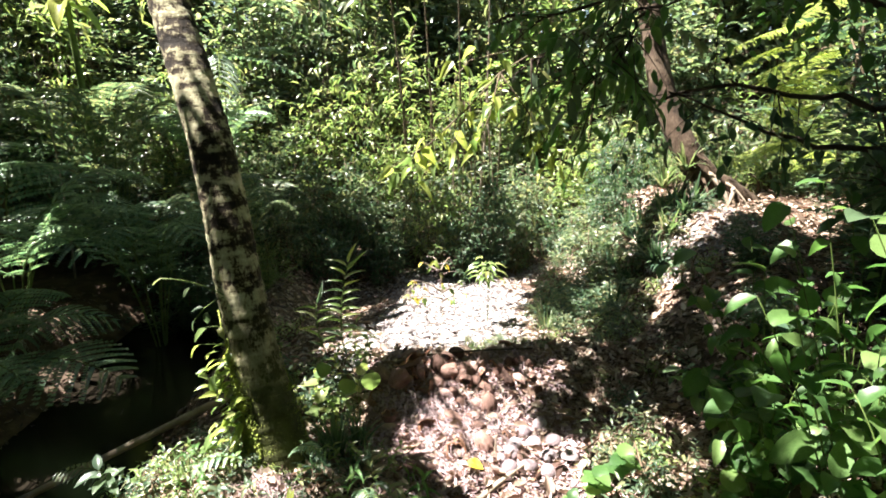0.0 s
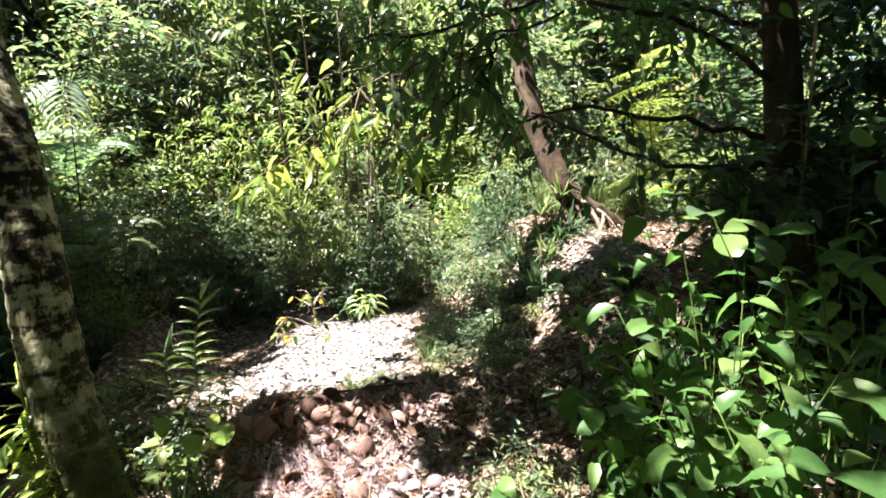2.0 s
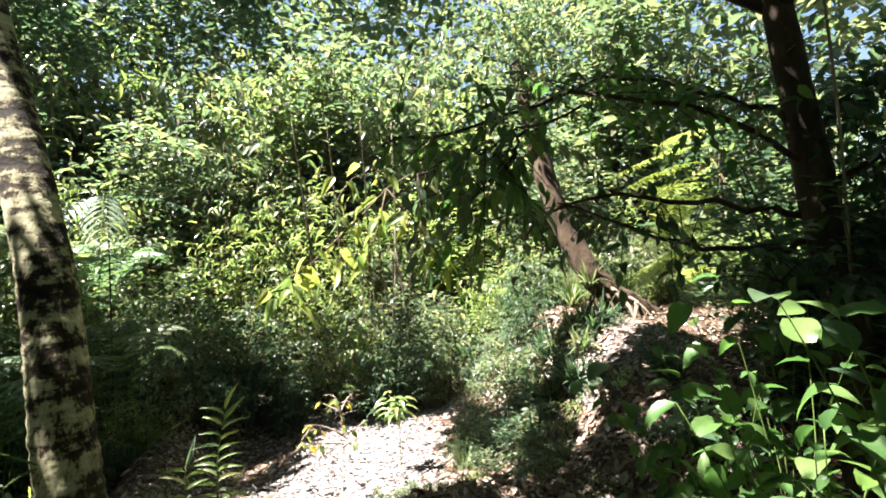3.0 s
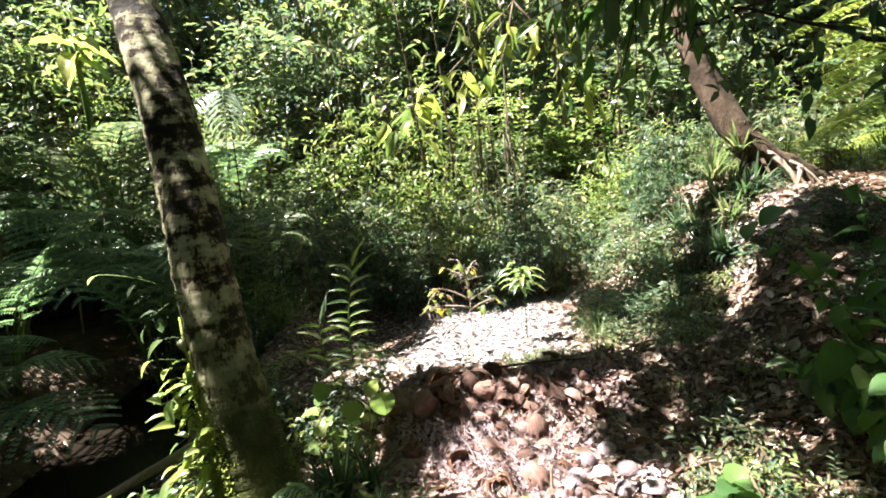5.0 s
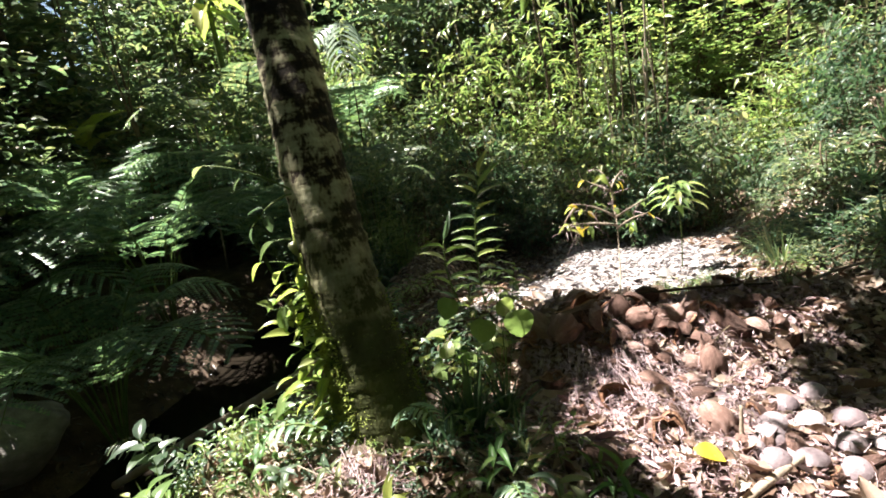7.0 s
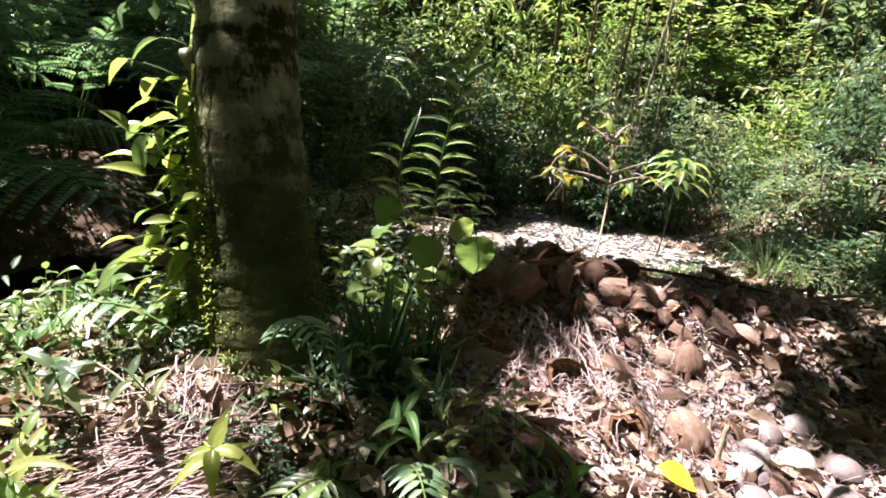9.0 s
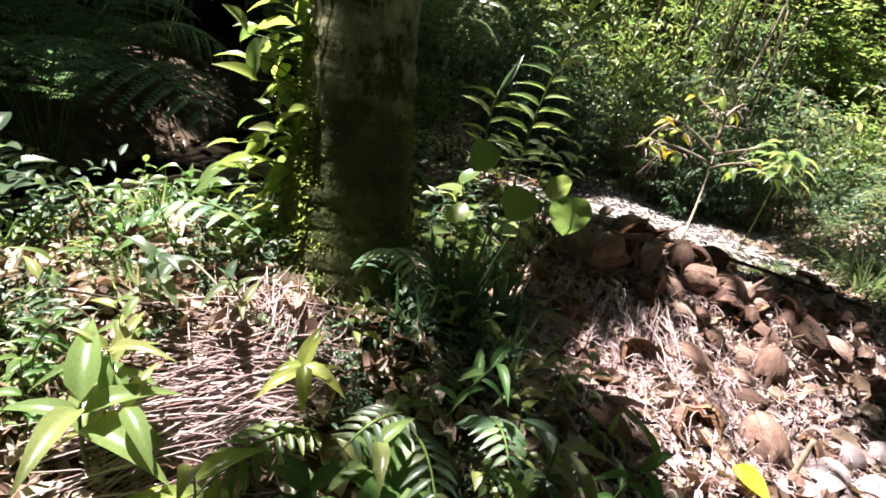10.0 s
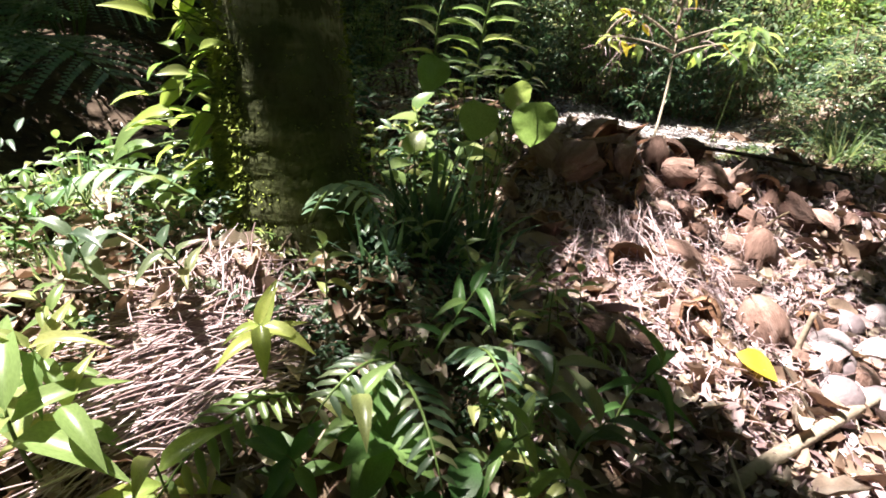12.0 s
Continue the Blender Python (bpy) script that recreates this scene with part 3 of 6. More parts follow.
def place(ob, x, y, turn=0.0, size=1.0, sink=0.05, lean=0.0):
    z = float(ground_z(x, y)) - sink
    return Matrix.Translation((x, y, z)) @ Euler((lean, lean * 0.5, turn)).to_matrix().to_4x4() @ Matrix.Scale(size, 4)


def copies(ob, spots):
    """Set ob at the first spot and copies of it at the others."""
    first = True
    for m in spots:
        if first:
            ob.matrix_basis = m
            first = False
        else:
            c = copy_thing(ob, Matrix.Translation(m.translation) @ m.to_quaternion().to_matrix().to_4x4())
            c.scale = m.to_scale()


def frond(stalk, green, line, width, pinnae=15, fine=9, start=0.12, hang=0.25, shape=DIAMOND):
    """A feather-like fern frond: a rachis, side ribs, and small leaflets along each."""
    n = len(line)
    tube(stalk, line, np.linspace(0.012, 0.003, n), 5)
    t = np.linspace(start, 0.98, pinnae)
    c = along(line, t)
    d = unit(np.gradient(c, axis=0))
    s = unit(np.cross(d, (0, 0, 1.0)))
    prof = np.sin(np.pi * np.clip((t - start) / (1 - start) * 0.86 + 0.12, 0, 1)) ** 0.7
    for sgn in (1, -1):
        rib = unit(s * sgn + d * 0.45)
        ln = width * prof
        k = np.linspace(0.06, 1.0, fine)
        P = c[:, None] + rib[:, None] * (ln[:, None] * k[None])[..., None] - np.array([0, 0, 1.0]) * (hang * ln[:, None] * k[None] ** 2)[..., None]
        rd = unit(rib[:, None] - np.array([0, 0, 1.0]) * (2 * hang * k)[None, :, None])
        gap = np.linalg.norm(c[-1] - c[0]) / pinnae
        lf = (0.7 * gap * (1.1 - 0.6 * k))[None] * (0.4 + 0.6 * prof)[:, None]
        for q in (1, -1):
            D = rd * 0.35 + q * d[:, None]
            leaves(green, P.reshape(-1, 3), D.reshape(-1, 3), (0, 0, 1.0), lf.ravel(), np.repeat(ln / fine * 1.3, fine), shape)


def feather(stalk, green, line, length, width, pairs=12, start=0.1, hang=0.2, tilt=0.5, radius=0.006):
    """A frond with one row of plain leaflets on each side."""
    tube(stalk, line, np.linspace(radius, radius * 0.3, len(line)), 5)
    t = np.linspace(start, 1.0, pairs)
    c = along(line, t)
    d = unit(np.gradient(c, axis=0))
    s = unit(np.cross(d, (0, 0, 1.0)))
    prof = np.sin(np.pi * np.clip((t - start) / (1 - start) * 0.8 + 0.15, 0, 1)) ** 0.6
    for sgn in (1, -1):
        leaves(green, c, s * sgn + d * tilt - np.array([0, 0, hang]), (0, 0, 1.0), length * prof, width * (0.5 + 0.5 * prof))


def tree_fern(name, label, material, base, fronds, group="", rise=0.5, trunk_h=0.0, seed=0, wide=0.36):
    """fronds: bearing in degrees, length, tip height against the base."""
    ob = thing(name, label, "fern", group, at=base)
    u = np.linspace(0, 1, 18)[:, None]
    for bear, ln, tip in fronds:
        a = radians(bear)
        way = np.array([math.cos(a), math.sin(a), 0.0])
        top = trunk_h + tip
        line = (1 - u) ** 2 * (way * 0.05 - [0, 0, 0.1]) + 2 * u * (1 - u) * (way * ln * 0.3 + [0, 0, top + 1.1 * rise * ln + 0.15]) + u ** 2 * (way * ln + [0, 0, top * 0.85])
        st, gr = Soup(), Soup()
        frond(st, gr, line, wide * ln, 13, 12, 0.3, 0.22)
        f = tagged(part("frond", gr, material, ob), kind="stuff")
        part("stalk", st, STALK, f)
    return ob


def grass_tuft(name, label, material, base, blades, length, seed, spread=0.7, width=0.012, group="", category="grass"):
    g = np.random.default_rng(seed)
    s = Soup()
    for n in range(blades):
        a, ln = g.uniform(0, 6.283), length * g.uniform(0.5, 1.15)
        out = spread * g.uniform(0.2, 1.0)
        k = np.linspace(0, 1, 6)
        r = ln * out * k
        z = ln * (k * (1.05 - 0.3 * out) - k ** 2 * 0.75 * out)
        c = np.stack([np.cos(a) * r, np.sin(a) * r, z], -1) + [*g.normal(0, 0.025, 2), 0]
        sd = np.array([-np.sin(a), np.cos(a), 0])
        w = width * (1.02 - k ** 2) * g.uniform(0.7, 1.3)
        v = np.stack([c - sd * w[:, None], c + sd * w[:, None]], 1).reshape(-1, 3)
        i = np.arange(5) * 2
        s.add(v, np.concatenate([np.stack([i, i + 1, i + 3], -1), np.stack([i, i + 3, i + 2], -1)]))
    ob = part(name, s, material)
    ob.location = base
    return tagged(ob, label, category, group)


def leafy_plant(name, label, category, base, stems, leaf, group="", stalk=STALK, loose=0.0):
    """stems: (foot, tip, sag, radius, leaf count, leaf length, leaf width, first share); each leaf is a part of its own."""
    g = np.random.default_rng(int(abs(base[0] * 977 + base[1] * 331)) + len(stems))
    ob = thing(name, label, category, group, at=base)
    for foot, tip, sag, r, count, ln, wd, first in stems:
        line = bend(foot, tip, 9, sag, g.normal(0, 0.015, 3))
        part("stem", tube(Soup(), line, np.linspace(r, r * 0.45, 9), 6), stalk, ob)
        for n in range(count):
            t = first + (1 - first) * (n + 1) / count
            p = along(line, np.array([t]))[0]
            d = unit(along(line, np.array([min(t + 0.05, 1.0)]))[0] - along(line, np.array([max(t - 0.08, 0)]))[0])
            a = n * 2.4 + g.uniform(-0.4, 0.4)
            s = unit(np.cross(d, (0.3, 0.2, 1.0)))
            u = np.cross(s, d)
            out = s * math.cos(a) + u * math.sin(a)
            vec = out + d * (0.35 if n < count - 1 else 0.8) + np.array([0, 0, 0.1])
            k = g.uniform(0.75, 1.2)
            up = (0, 0, 1)
            if loose:
                vec = vec + g.normal(0, loose, 3) - np.array([0, 0, 0.5 * loose])
                up = (*g.normal(0, 0.7 * loose, 2), 1)
                k = g.uniform(0.5, 1.3)
            part("leaf", LEAF[leaf[int(g.integers(len(leaf)))] if isinstance(leaf, tuple) else leaf], None, ob, at=leaf_at(p, vec, up, ln * k, wd * k))
    return ob


# ---- thick growth behind ----
kinds = [
    shrub("shrub", "dense green shrub with small oval leaves", GREEN, 0.8, 1.7, 330, 8, 0.115, 11, group="shrubs behind the gully"),
    shrub("shrub", "dark green thicket with fine leaves", DEEP, 0.85, 1.8, 380, 8, 0.105, 12, group="shrubs behind the gully"),
    shrub("shrub", "sunny yellow-green shrub with slender leaves", LIME, 0.8, 1.9, 320, 8, 0.12, 13, group="shrubs behind the gully", ratio=0.3),
    shrub("shrub", "tall loose shrub with larger green leaves", GREEN, 0.8, 2.5, 300, 7, 0.15, 14, shape=BLADE, group="shrubs behind the gully"),
    cane_clump("shrub", "clump of upright leafy stems behind the stream bed", GREEN, 0.7, 2.3, 14, 18, 0.165, 15, group="shrubs behind the gully"),
    cane_clump("shrub", "clump of dark upright leafy stems behind the stream bed", DEEP, 0.7, 2.1, 14, 18, 0.155, 16, group="shrubs behind the gully", ratio=0.42),
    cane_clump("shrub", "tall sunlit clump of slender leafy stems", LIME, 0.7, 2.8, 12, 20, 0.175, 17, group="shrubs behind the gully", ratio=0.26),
    shrub("shrub", "low green leafy shrub on the bank", GREEN, 0.3, 0.5, 75, 8, 0.10, 18, group="shrubs on the bank", shape=BLADE, low=0.1, ratio=0.32),
]
g = np.random.default_rng(21)
spots = [[] for _ in kinds]
for row, (y0, step, s0) in enumerate(((8.7, 0.85, 0.8), (9.8, 0.95, 1.05), (11.2, 1.2, 1.3), (13.0, 1.6, 1.7), (15.3, 2.0, 2.2), (17.8, 2.4, 3.1))):
    wide = 8.0 + row * 2.2
    for x in np.arange(-wide, wide, step):
        y = y0 + g.normal(0, 0.35) + 0.03 * x * x * (x < 0) - 0.25 * max(x - 2, 0) + 1.7 * float(smooth(-4.5, -2.0, x))
        # darker kinds in front, lime behind: shade and sun partly carried by leaf colour
        kind = g.choice(7, p=[0.09, 0.12, 0.03, 0.1, 0.27, 0.34, 0.05] if row < 2 else [0.16, 0.05, 0.12, 0.2, 0.22, 0.05, 0.2])
        if 2.2 < x and row == 0 or 3.4 < x < 5.4 and row == 1 or 4.8 < x < 9.4 and y < 10.2:
            continue
        spots[kind].append(place(None, x + g.normal(0, 0.3), y, g.uniform(0, 6.28), s0 * g.uniform(0.8, 1.2)))
for x, y, s, kind in ((-6.8, 3.8, 1.2, 1), (-7.6, 5.0, 1.5, 0), (-7.2, 2.6, 1.2, 0), (-3.6, 8.0, 0.8, 1), (-8.6, 6.6, 1.7, 3), (-8.6, 3.4, 1.6, 3),
                      (-2.5, 8.6, 0.6, 2), (-2.1, 9.3, 0.7, 4), (-3.0, 8.9, 0.7, 4), (-2.75, 8.2, 0.5, 5), (-1.6, 9.6, 0.6, 5), (-3.4, 8.2, 0.6, 5), (5.3, 7.7, 0.3, 2), (5.9, 8.4, 0.35, 2), (6.5, 7.6, 0.3, 0), (7.2, 8.0, 0.35, 2), (6.8, 9.0, 0.4, 2), (7.9, 7.4, 0.4, 0), (5.6, 9.2, 0.4, 2), (8.4, 8.4, 0.5, 2), (6.2, 7.0, 0.25, 0), (7.4, 6.8, 0.35, 0), (2.1, 5.5, 0.8, 7), (2.4, 6.0, 1.0, 7), (2.75, 5.6, 1.0, 7), (2.5, 5.1, 0.7, 7), (2.9, 6.4, 1.1, 7), (3.3, 6.0, 0.9, 7), (2.6, 6.8, 1.1, 7), (3.3, 7.0, 1.2, 7), (3.6, 7.8, 0.55, 5), (4.0, 8.6, 0.7, 5), (4.6, 9.0, 0.8, 4), (1.9, 5.0, 0.5, 7), (3.0, 8.6, 0.8, 7), (3.4, 8.2, 1.2, 7), (3.7, 9.0, 1.2, 7), (3.2, 7.6, 1.0, 7), (4.0, 9.8, 1.2, 7), (3.3, 9.3, 0.5, 5), (5.2, 9.4, 0.8, 6), (7.5, 5.0, 1.2, 0),
                      (4.9, 3.6, 0.7, 1), (5.6, 4.6, 0.8, 1), (5.4, 2.2, 0.9, 1), (6.3, 3.2, 1.3, 1), (3.9, 4.5, 0.4, 1), (3.4, 3.6, 0.35, 1), (6.6, 1.6, 1.7, 1), (7.4, 3.0, 2.0, 1), (5.3, 0.8, 1.3, 1), (4.6, 1.4, 0.7, 1), (6.2, 0.0, 1.7, 1), (8.0, 4.6, 2.0, 0), (9.0, 2.0, 2.4, 1), (-9.0, 1.6, 2.0, 1), (-8.0, 0.6, 1.6, 1), (-9.8, 4.8, 2.2, 0), (-4.4, 9.4, 1.0, 1), (-5.9, 10.0, 1.3, 1), (-7.2, 9.6, 1.3, 1), (-3.0, 7.8, 0.5, 1), (-10.5, 8.5, 1.8, 0), (-12.5, 10.5, 2.6, 0), (-11.0, 11.8, 2.6, 3), (-13.4, 8.5, 2.8, 0), (-9.2, 10.6, 2.1, 0), (-8.8, 5.6, 1.3, 0), (-9.6, 8.6, 1.5, 3), (-13.0, 6.0, 2.6, 3), (-9.5, 7.4, 1.6, 1), (-11.5, 10.0, 2.0, 3), (-8.2, 8.6, 1.3, 0), (-10.2, 6.4, 1.6, 0), (-12.0, 7.5, 2.0, 1), (5.3, 3.6, 1.5, 1), (5.0, 2.6, 1.4, 1), (6.0, 4.3, 1.6, 1)):
    spots[kind].append(place(None, x, y, g.uniform(0, 6.28), s))
for k in range(26):      # growth that closes the place behind the path
    a = math.pi + math.pi * (k + 0.5) / 26
    r = 7.5 + 2.5 * (k % 3)
    spots[(0, 1, 3)[k % 3]].append(place(None, r * math.cos(a), 0.5 + r * math.sin(a), 2.4 * k, 1.2 + 0.3 * (k % 4)))
for ob, some in zip(kinds, spots):
    copies(ob, some)

# far woods that close the view
far = Soup()
n = 80000
a = g.uniform(0, 6.283, n)
r = g.uniform(20, 34, n)
fx, fy = r * np.cos(a), 5 + r * np.sin(a)
fz = height(fx, fy) * (fy > 0) + g.uniform(0, 1, n) ** 1.2 * (20 + 3 * np.sin(a * 7) + 2 * np.sin(a * 17))
leaves(far, np.stack([fx, fy, fz], -1), g.normal(0, 1, (n, 3)) * [1, 1, 0.5], unit(g.normal(0, 0.5, (n, 3)) + [0, 0, 1]), g.uniform(0.5, 1.0, n), g.uniform(0.25, 0.5, n))
tagged(part("woods", far, GREEN), "bright green wood on the slopes around", "woods", kind="stuff")

# ---- roof of leaves mostly out of view, added to shade the gully, open over LIT ----
R_TREE, L_TREE, B_TREE = np.array([4.13, 2.4]), np.array([-9.6, 9.2]), np.array([-3.6, -2.4])
n = 400000
cx, cy, cz = g.uniform(-13.5, 11.0, n), g.uniform(-8.0, 13.8, n), g.uniform(6.2, 9.4, n)
clump = np.sin(cx * 1.9 + 2 * np.sin(cy * 0.9)) + np.sin(cy * 2.2 + 1.5 * np.sin(cx * 1.1)) + np.sin(cz * 2.0 + cx)
ok, px, py = sunlit(cx, cy, cz)
keep = ~ok & (py < np.where(px > 4.8, 5.2, np.where(px > 2.6, 6.7, np.where(px < -1.5, 10.5, 10.9))) + 0.5 * np.sin(px * 3)) & (clump > np.where(px < -1.6, -2.4, -1.5)) & (px > -9.5) & (px < np.where(py < 3.6, 10.5, 6.5)) & (py > -8)
C = np.stack([cx, cy, cz], -1)[keep]
owner = np.argmin(np.stack([np.hypot(*(C[:, :2] - q).T) for q in (R_TREE, L_TREE, B_TREE)]), 0)
trees = []
for k, (q, h, r0, lab) in enumerate(((R_TREE, 7.2, 0.17, "dark upright tree trunk with low leafy branches"), (L_TREE, 7.5, 0.2, "tall shade tree among shrubs across the gully"), (B_TREE, 7.0, 0.2, "tall unseen tree beside the path, added for its shade"))):
    z0 = float(ground_z(q[0], q[1]))
    tr = thing("tree", lab, "tree", at=(q[0], q[1], z0))
    line = bend((0, 0, -0.2), (0.1, 1.7 if k == 0 else 0.1, h), 24, 0, (0.03, 0.03, 0))
    part("trunk", tube(Soup(), line, np.linspace(r0, r0 * 0.45, 24) * (1 + 0.5 * np.exp(-np.linspace(0, 12, 24))), 16, 0.03), DARKWOOD, tr)
    mine = C[owner == k] - np.array([q[0], q[1], z0])
    limbs = Soup()
    for j in range(12):
        tip = mine[g.integers(len(mine))]
        arm = bend(line[12 + j % 9], tip, 10, 0.4) + np.array([q[0], q[1], z0])
        if sunlit(arm[:, 0], arm[:, 1], arm[:, 2], 1.1)[0].any():
            continue
        tube(limbs, bend(line[12 + j % 9], tip, 10, 0.4, g.normal(0, 0.2, 3)), np.linspace(0.06, 0.012, 10), 6)
    tagged(part("branching", limbs, DARKWOOD, tr), kind="stuff")
    cr = Soup()
    leaves(cr, mine, g.normal(0, 1, mine.shape) * [1, 1, 0.35], unit(g.normal(0, 0.4, mine.shape) + [0, 0, 1]), g.uniform(0.12, 0.22, len(mine)), g.uniform(0.07, 0.11, len(mine)), DIAMOND)
    tagged(part("crown", cr, DEEP, tr), kind="stuff")
    trees.append(tr)

# low branches of the dark tree, with hanging leaves
def leafy_branch(name, label, points, sprays, per, length, material, seed, ratio=0.42, radius=0.03, fall=0.5):
    g = np.random.default_rng(seed)
    pts = along(np.asarray(points, float), np.linspace(0, 1, 14))
    pts[1:-1] += g.normal(0, 0.03, (12, 3))
    ob = thing(name, label, "branch", at=pts[0])
    o = pts[0]
    wood, leaf = Soup(), Soup()
    tube(wood, pts - o, np.linspace(radius, radius * 0.25, 14), 7)
    t = g.uniform(0.25, 1.0, sprays)
    p = along(pts, t) - o
    d = unit(g.normal(0, 1, (sprays, 3)) * [1, 1, 0.9] - [0, 0, 0.15])
    run = g.uniform(0.3, 1.0, sprays)
    for k in range(sprays):
        tube(wood, bend(p[k], p[k] + d[k] * run[k] - [0, 0, fall * 0.15], 5, 0.04), np.linspace(0.006, 0.002, 5), 4)
    s = np.linspace(0.15, 1, per)
    P = p[:, None] + s[None, :, None] * (d * run[:, None])[:, None] - np.array([0, 0, fall * 0.15]) * s[None, :, None]
    D = d[:, None] * 0.5 + g.normal(0, 0.75, P.shape) - np.array([0, 0, fall * 0.8])
    up = unit(np.array([0, 0, 1.0]) + g.normal(0, 0.5, P.shape))
    L = length * g.uniform(0.65, 1.2, P.shape[:2])
    leaves(leaf, P.reshape(-1, 3), D.reshape(-1, 3), up.reshape(-1, 3), L.ravel(), L.ravel() * ratio)
    part("limb", wood, DARKWOOD, ob)
    tagged(part("foliage", leaf, material, ob), kind="stuff")
    return ob


for k, (pts, sp) in enumerate((([(4.2, 3.0, 3.1), (3.5, 3.2, 3.6), (2.5, 3.5, 3.8), (1.6, 3.9, 3.6), (0.9, 4.4, 3.5)], 46), ([(4.2, 3.0, 2.7), (3.3, 3.1, 2.85), (2.5, 3.4, 2.96), (1.9, 3.7, 2.75)], 12),
                            ([(4.2, 3.05, 2.5), (3.5, 3.0, 2.45), (2.8, 3.2, 2.62), (2.2, 3.5, 2.9)], 7), ([(4.2, 3.0, 3.4), (3.8, 3.5, 3.8), (3.2, 4.2, 4.1), (2.2, 5.0, 4.2)], 40), ([(4.2, 3.0, 2.9), (4.6, 2.6, 3.2), (4.9, 2.0, 3.5)], 60), ([(4.25, 3.1, 3.3), (4.7, 3.2, 3.7), (5.4, 3.2, 4.0), (6.2, 3.4, 4.1)], 70), ([(4.2, 2.9, 2.3), (4.5, 2.5, 2.5), (4.9, 2.3, 2.7)], 45),
                            ([(4.2, 3.0, 2.0), (3.8, 2.7, 2.2), (3.3, 2.5, 2.3)], 34))):
    leafy_branch("tree_branch", "low dark branch with hanging oval leaves", pts, sp, 7, 0.14, BUSH if k in (0, 3) else DEEP, 40 + k, 0.5)

for k, pts in enumerate(([(2.6, 3.8, 3.75), (2.0, 3.6, 3.5), (1.5, 3.5, 3.3), (1.05, 3.45, 3.15)], [(2.0, 3.6, 3.5), (1.7, 3.35, 3.2), (1.4, 3.2, 2.95)])):
    leafy_branch("tree_branch", "drooping branch with long hanging green leaves", pts, 22, 6, 0.19, BUSH if k else GREEN, 140 + k, 0.36, 0.014, 1.6)

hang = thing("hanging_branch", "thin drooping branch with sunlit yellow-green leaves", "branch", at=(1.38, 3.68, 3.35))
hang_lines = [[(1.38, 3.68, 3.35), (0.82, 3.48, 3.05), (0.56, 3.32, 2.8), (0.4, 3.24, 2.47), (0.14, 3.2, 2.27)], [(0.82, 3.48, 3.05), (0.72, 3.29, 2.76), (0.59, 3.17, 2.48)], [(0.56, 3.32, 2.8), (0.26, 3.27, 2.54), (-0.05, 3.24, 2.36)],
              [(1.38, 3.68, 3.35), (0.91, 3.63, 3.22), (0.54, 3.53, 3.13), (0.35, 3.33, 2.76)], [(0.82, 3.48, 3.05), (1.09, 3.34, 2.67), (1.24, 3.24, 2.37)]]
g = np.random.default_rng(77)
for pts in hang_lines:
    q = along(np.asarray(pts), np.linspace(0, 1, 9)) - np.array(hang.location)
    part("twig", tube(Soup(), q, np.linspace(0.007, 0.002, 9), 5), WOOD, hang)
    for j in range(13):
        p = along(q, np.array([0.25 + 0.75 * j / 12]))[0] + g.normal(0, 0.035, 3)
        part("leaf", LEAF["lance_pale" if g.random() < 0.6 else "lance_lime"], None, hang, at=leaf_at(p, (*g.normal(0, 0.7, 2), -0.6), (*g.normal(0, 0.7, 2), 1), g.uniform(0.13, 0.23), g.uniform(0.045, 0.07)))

vine = thing("hanging_vine", "pale thin vine hanging beside the dark trunk", "vine", at=(4.08, 2.8, 4.4))
part("strand", tube(Soup(), bend((0, 0, 0), (0.0, -0.2, -2.6), 14, 0, (0.05, 0, 0)), 0.012, 6), GREYWOOD, vine)

# ---- leaning tree with bare roots on the bank ----
lean = thing("leaning_tree", "leaning reddish tree trunk with bare roots gripping the bank", "tree", at=(5.0, 6.75, 1.0))
LN = np.array([(5.75, 6.68, 1.0), (5.3, 6.7, 1.25), (4.95, 6.74, 1.42), (4.68, 6.85, 1.6), (4.48, 7.0, 1.85), (4.32, 7.2, 2.25), (4.18, 7.5, 2.8), (4.1, 7.7, 3.3), (4.05, 8.05, 4.15), (4.0, 8.6, 5.6)])
lo = np.array(lean.location)
part("trunk", tube(Soup(), along(LN, np.linspace(0, 1, 40)) - lo, np.interp(np.linspace(0, 1, 40), [0, 0.25, 0.45, 1], [0.12, 0.2, 0.2, 0.16]), 16, 0.04), REDBARK, lean)
g = np.random.default_rng(5)
for k in range(15):
    a = along(LN, np.array([g.uniform(0.1, 0.45)]))[0]
    b = np.array([a[0] + g.normal(0, 0.25), a[1] - g.uniform(0.25, 0.75), 0])
    b[2] = ground_z(b[0], b[1]) - 0.1
    part("root", tube(Soup(), bend(a, b, 9, 0.1, g.normal(0, 0.07, 3)) - lo, np.linspace(0.05, 0.018, 9) * g.uniform(0.5, 1.2), 6, 0.08), GREYWOOD if k % 2 else REDBARK, lean)
up_leaf = Soup()
m = 2600
q = along(LN, g.uniform(0.9, 1.0, m)) + g.normal(0, 0.5, (m, 3)) + [0, 0, 1.0]
q = q[~sunlit(q[:, 0], q[:, 1], q[:, 2])[0]]
m = len(q)
leaves(up_leaf, q - lo, g.normal(0, 1, (m, 3)), unit(g.normal(0, 0.4, (m, 3)) + [0, 0, 1]), g.uniform(0.08, 0.16, m), g.uniform(0.04, 0.07, m))
tagged(part("crown", up_leaf, GREEN, lean), kind="stuff")
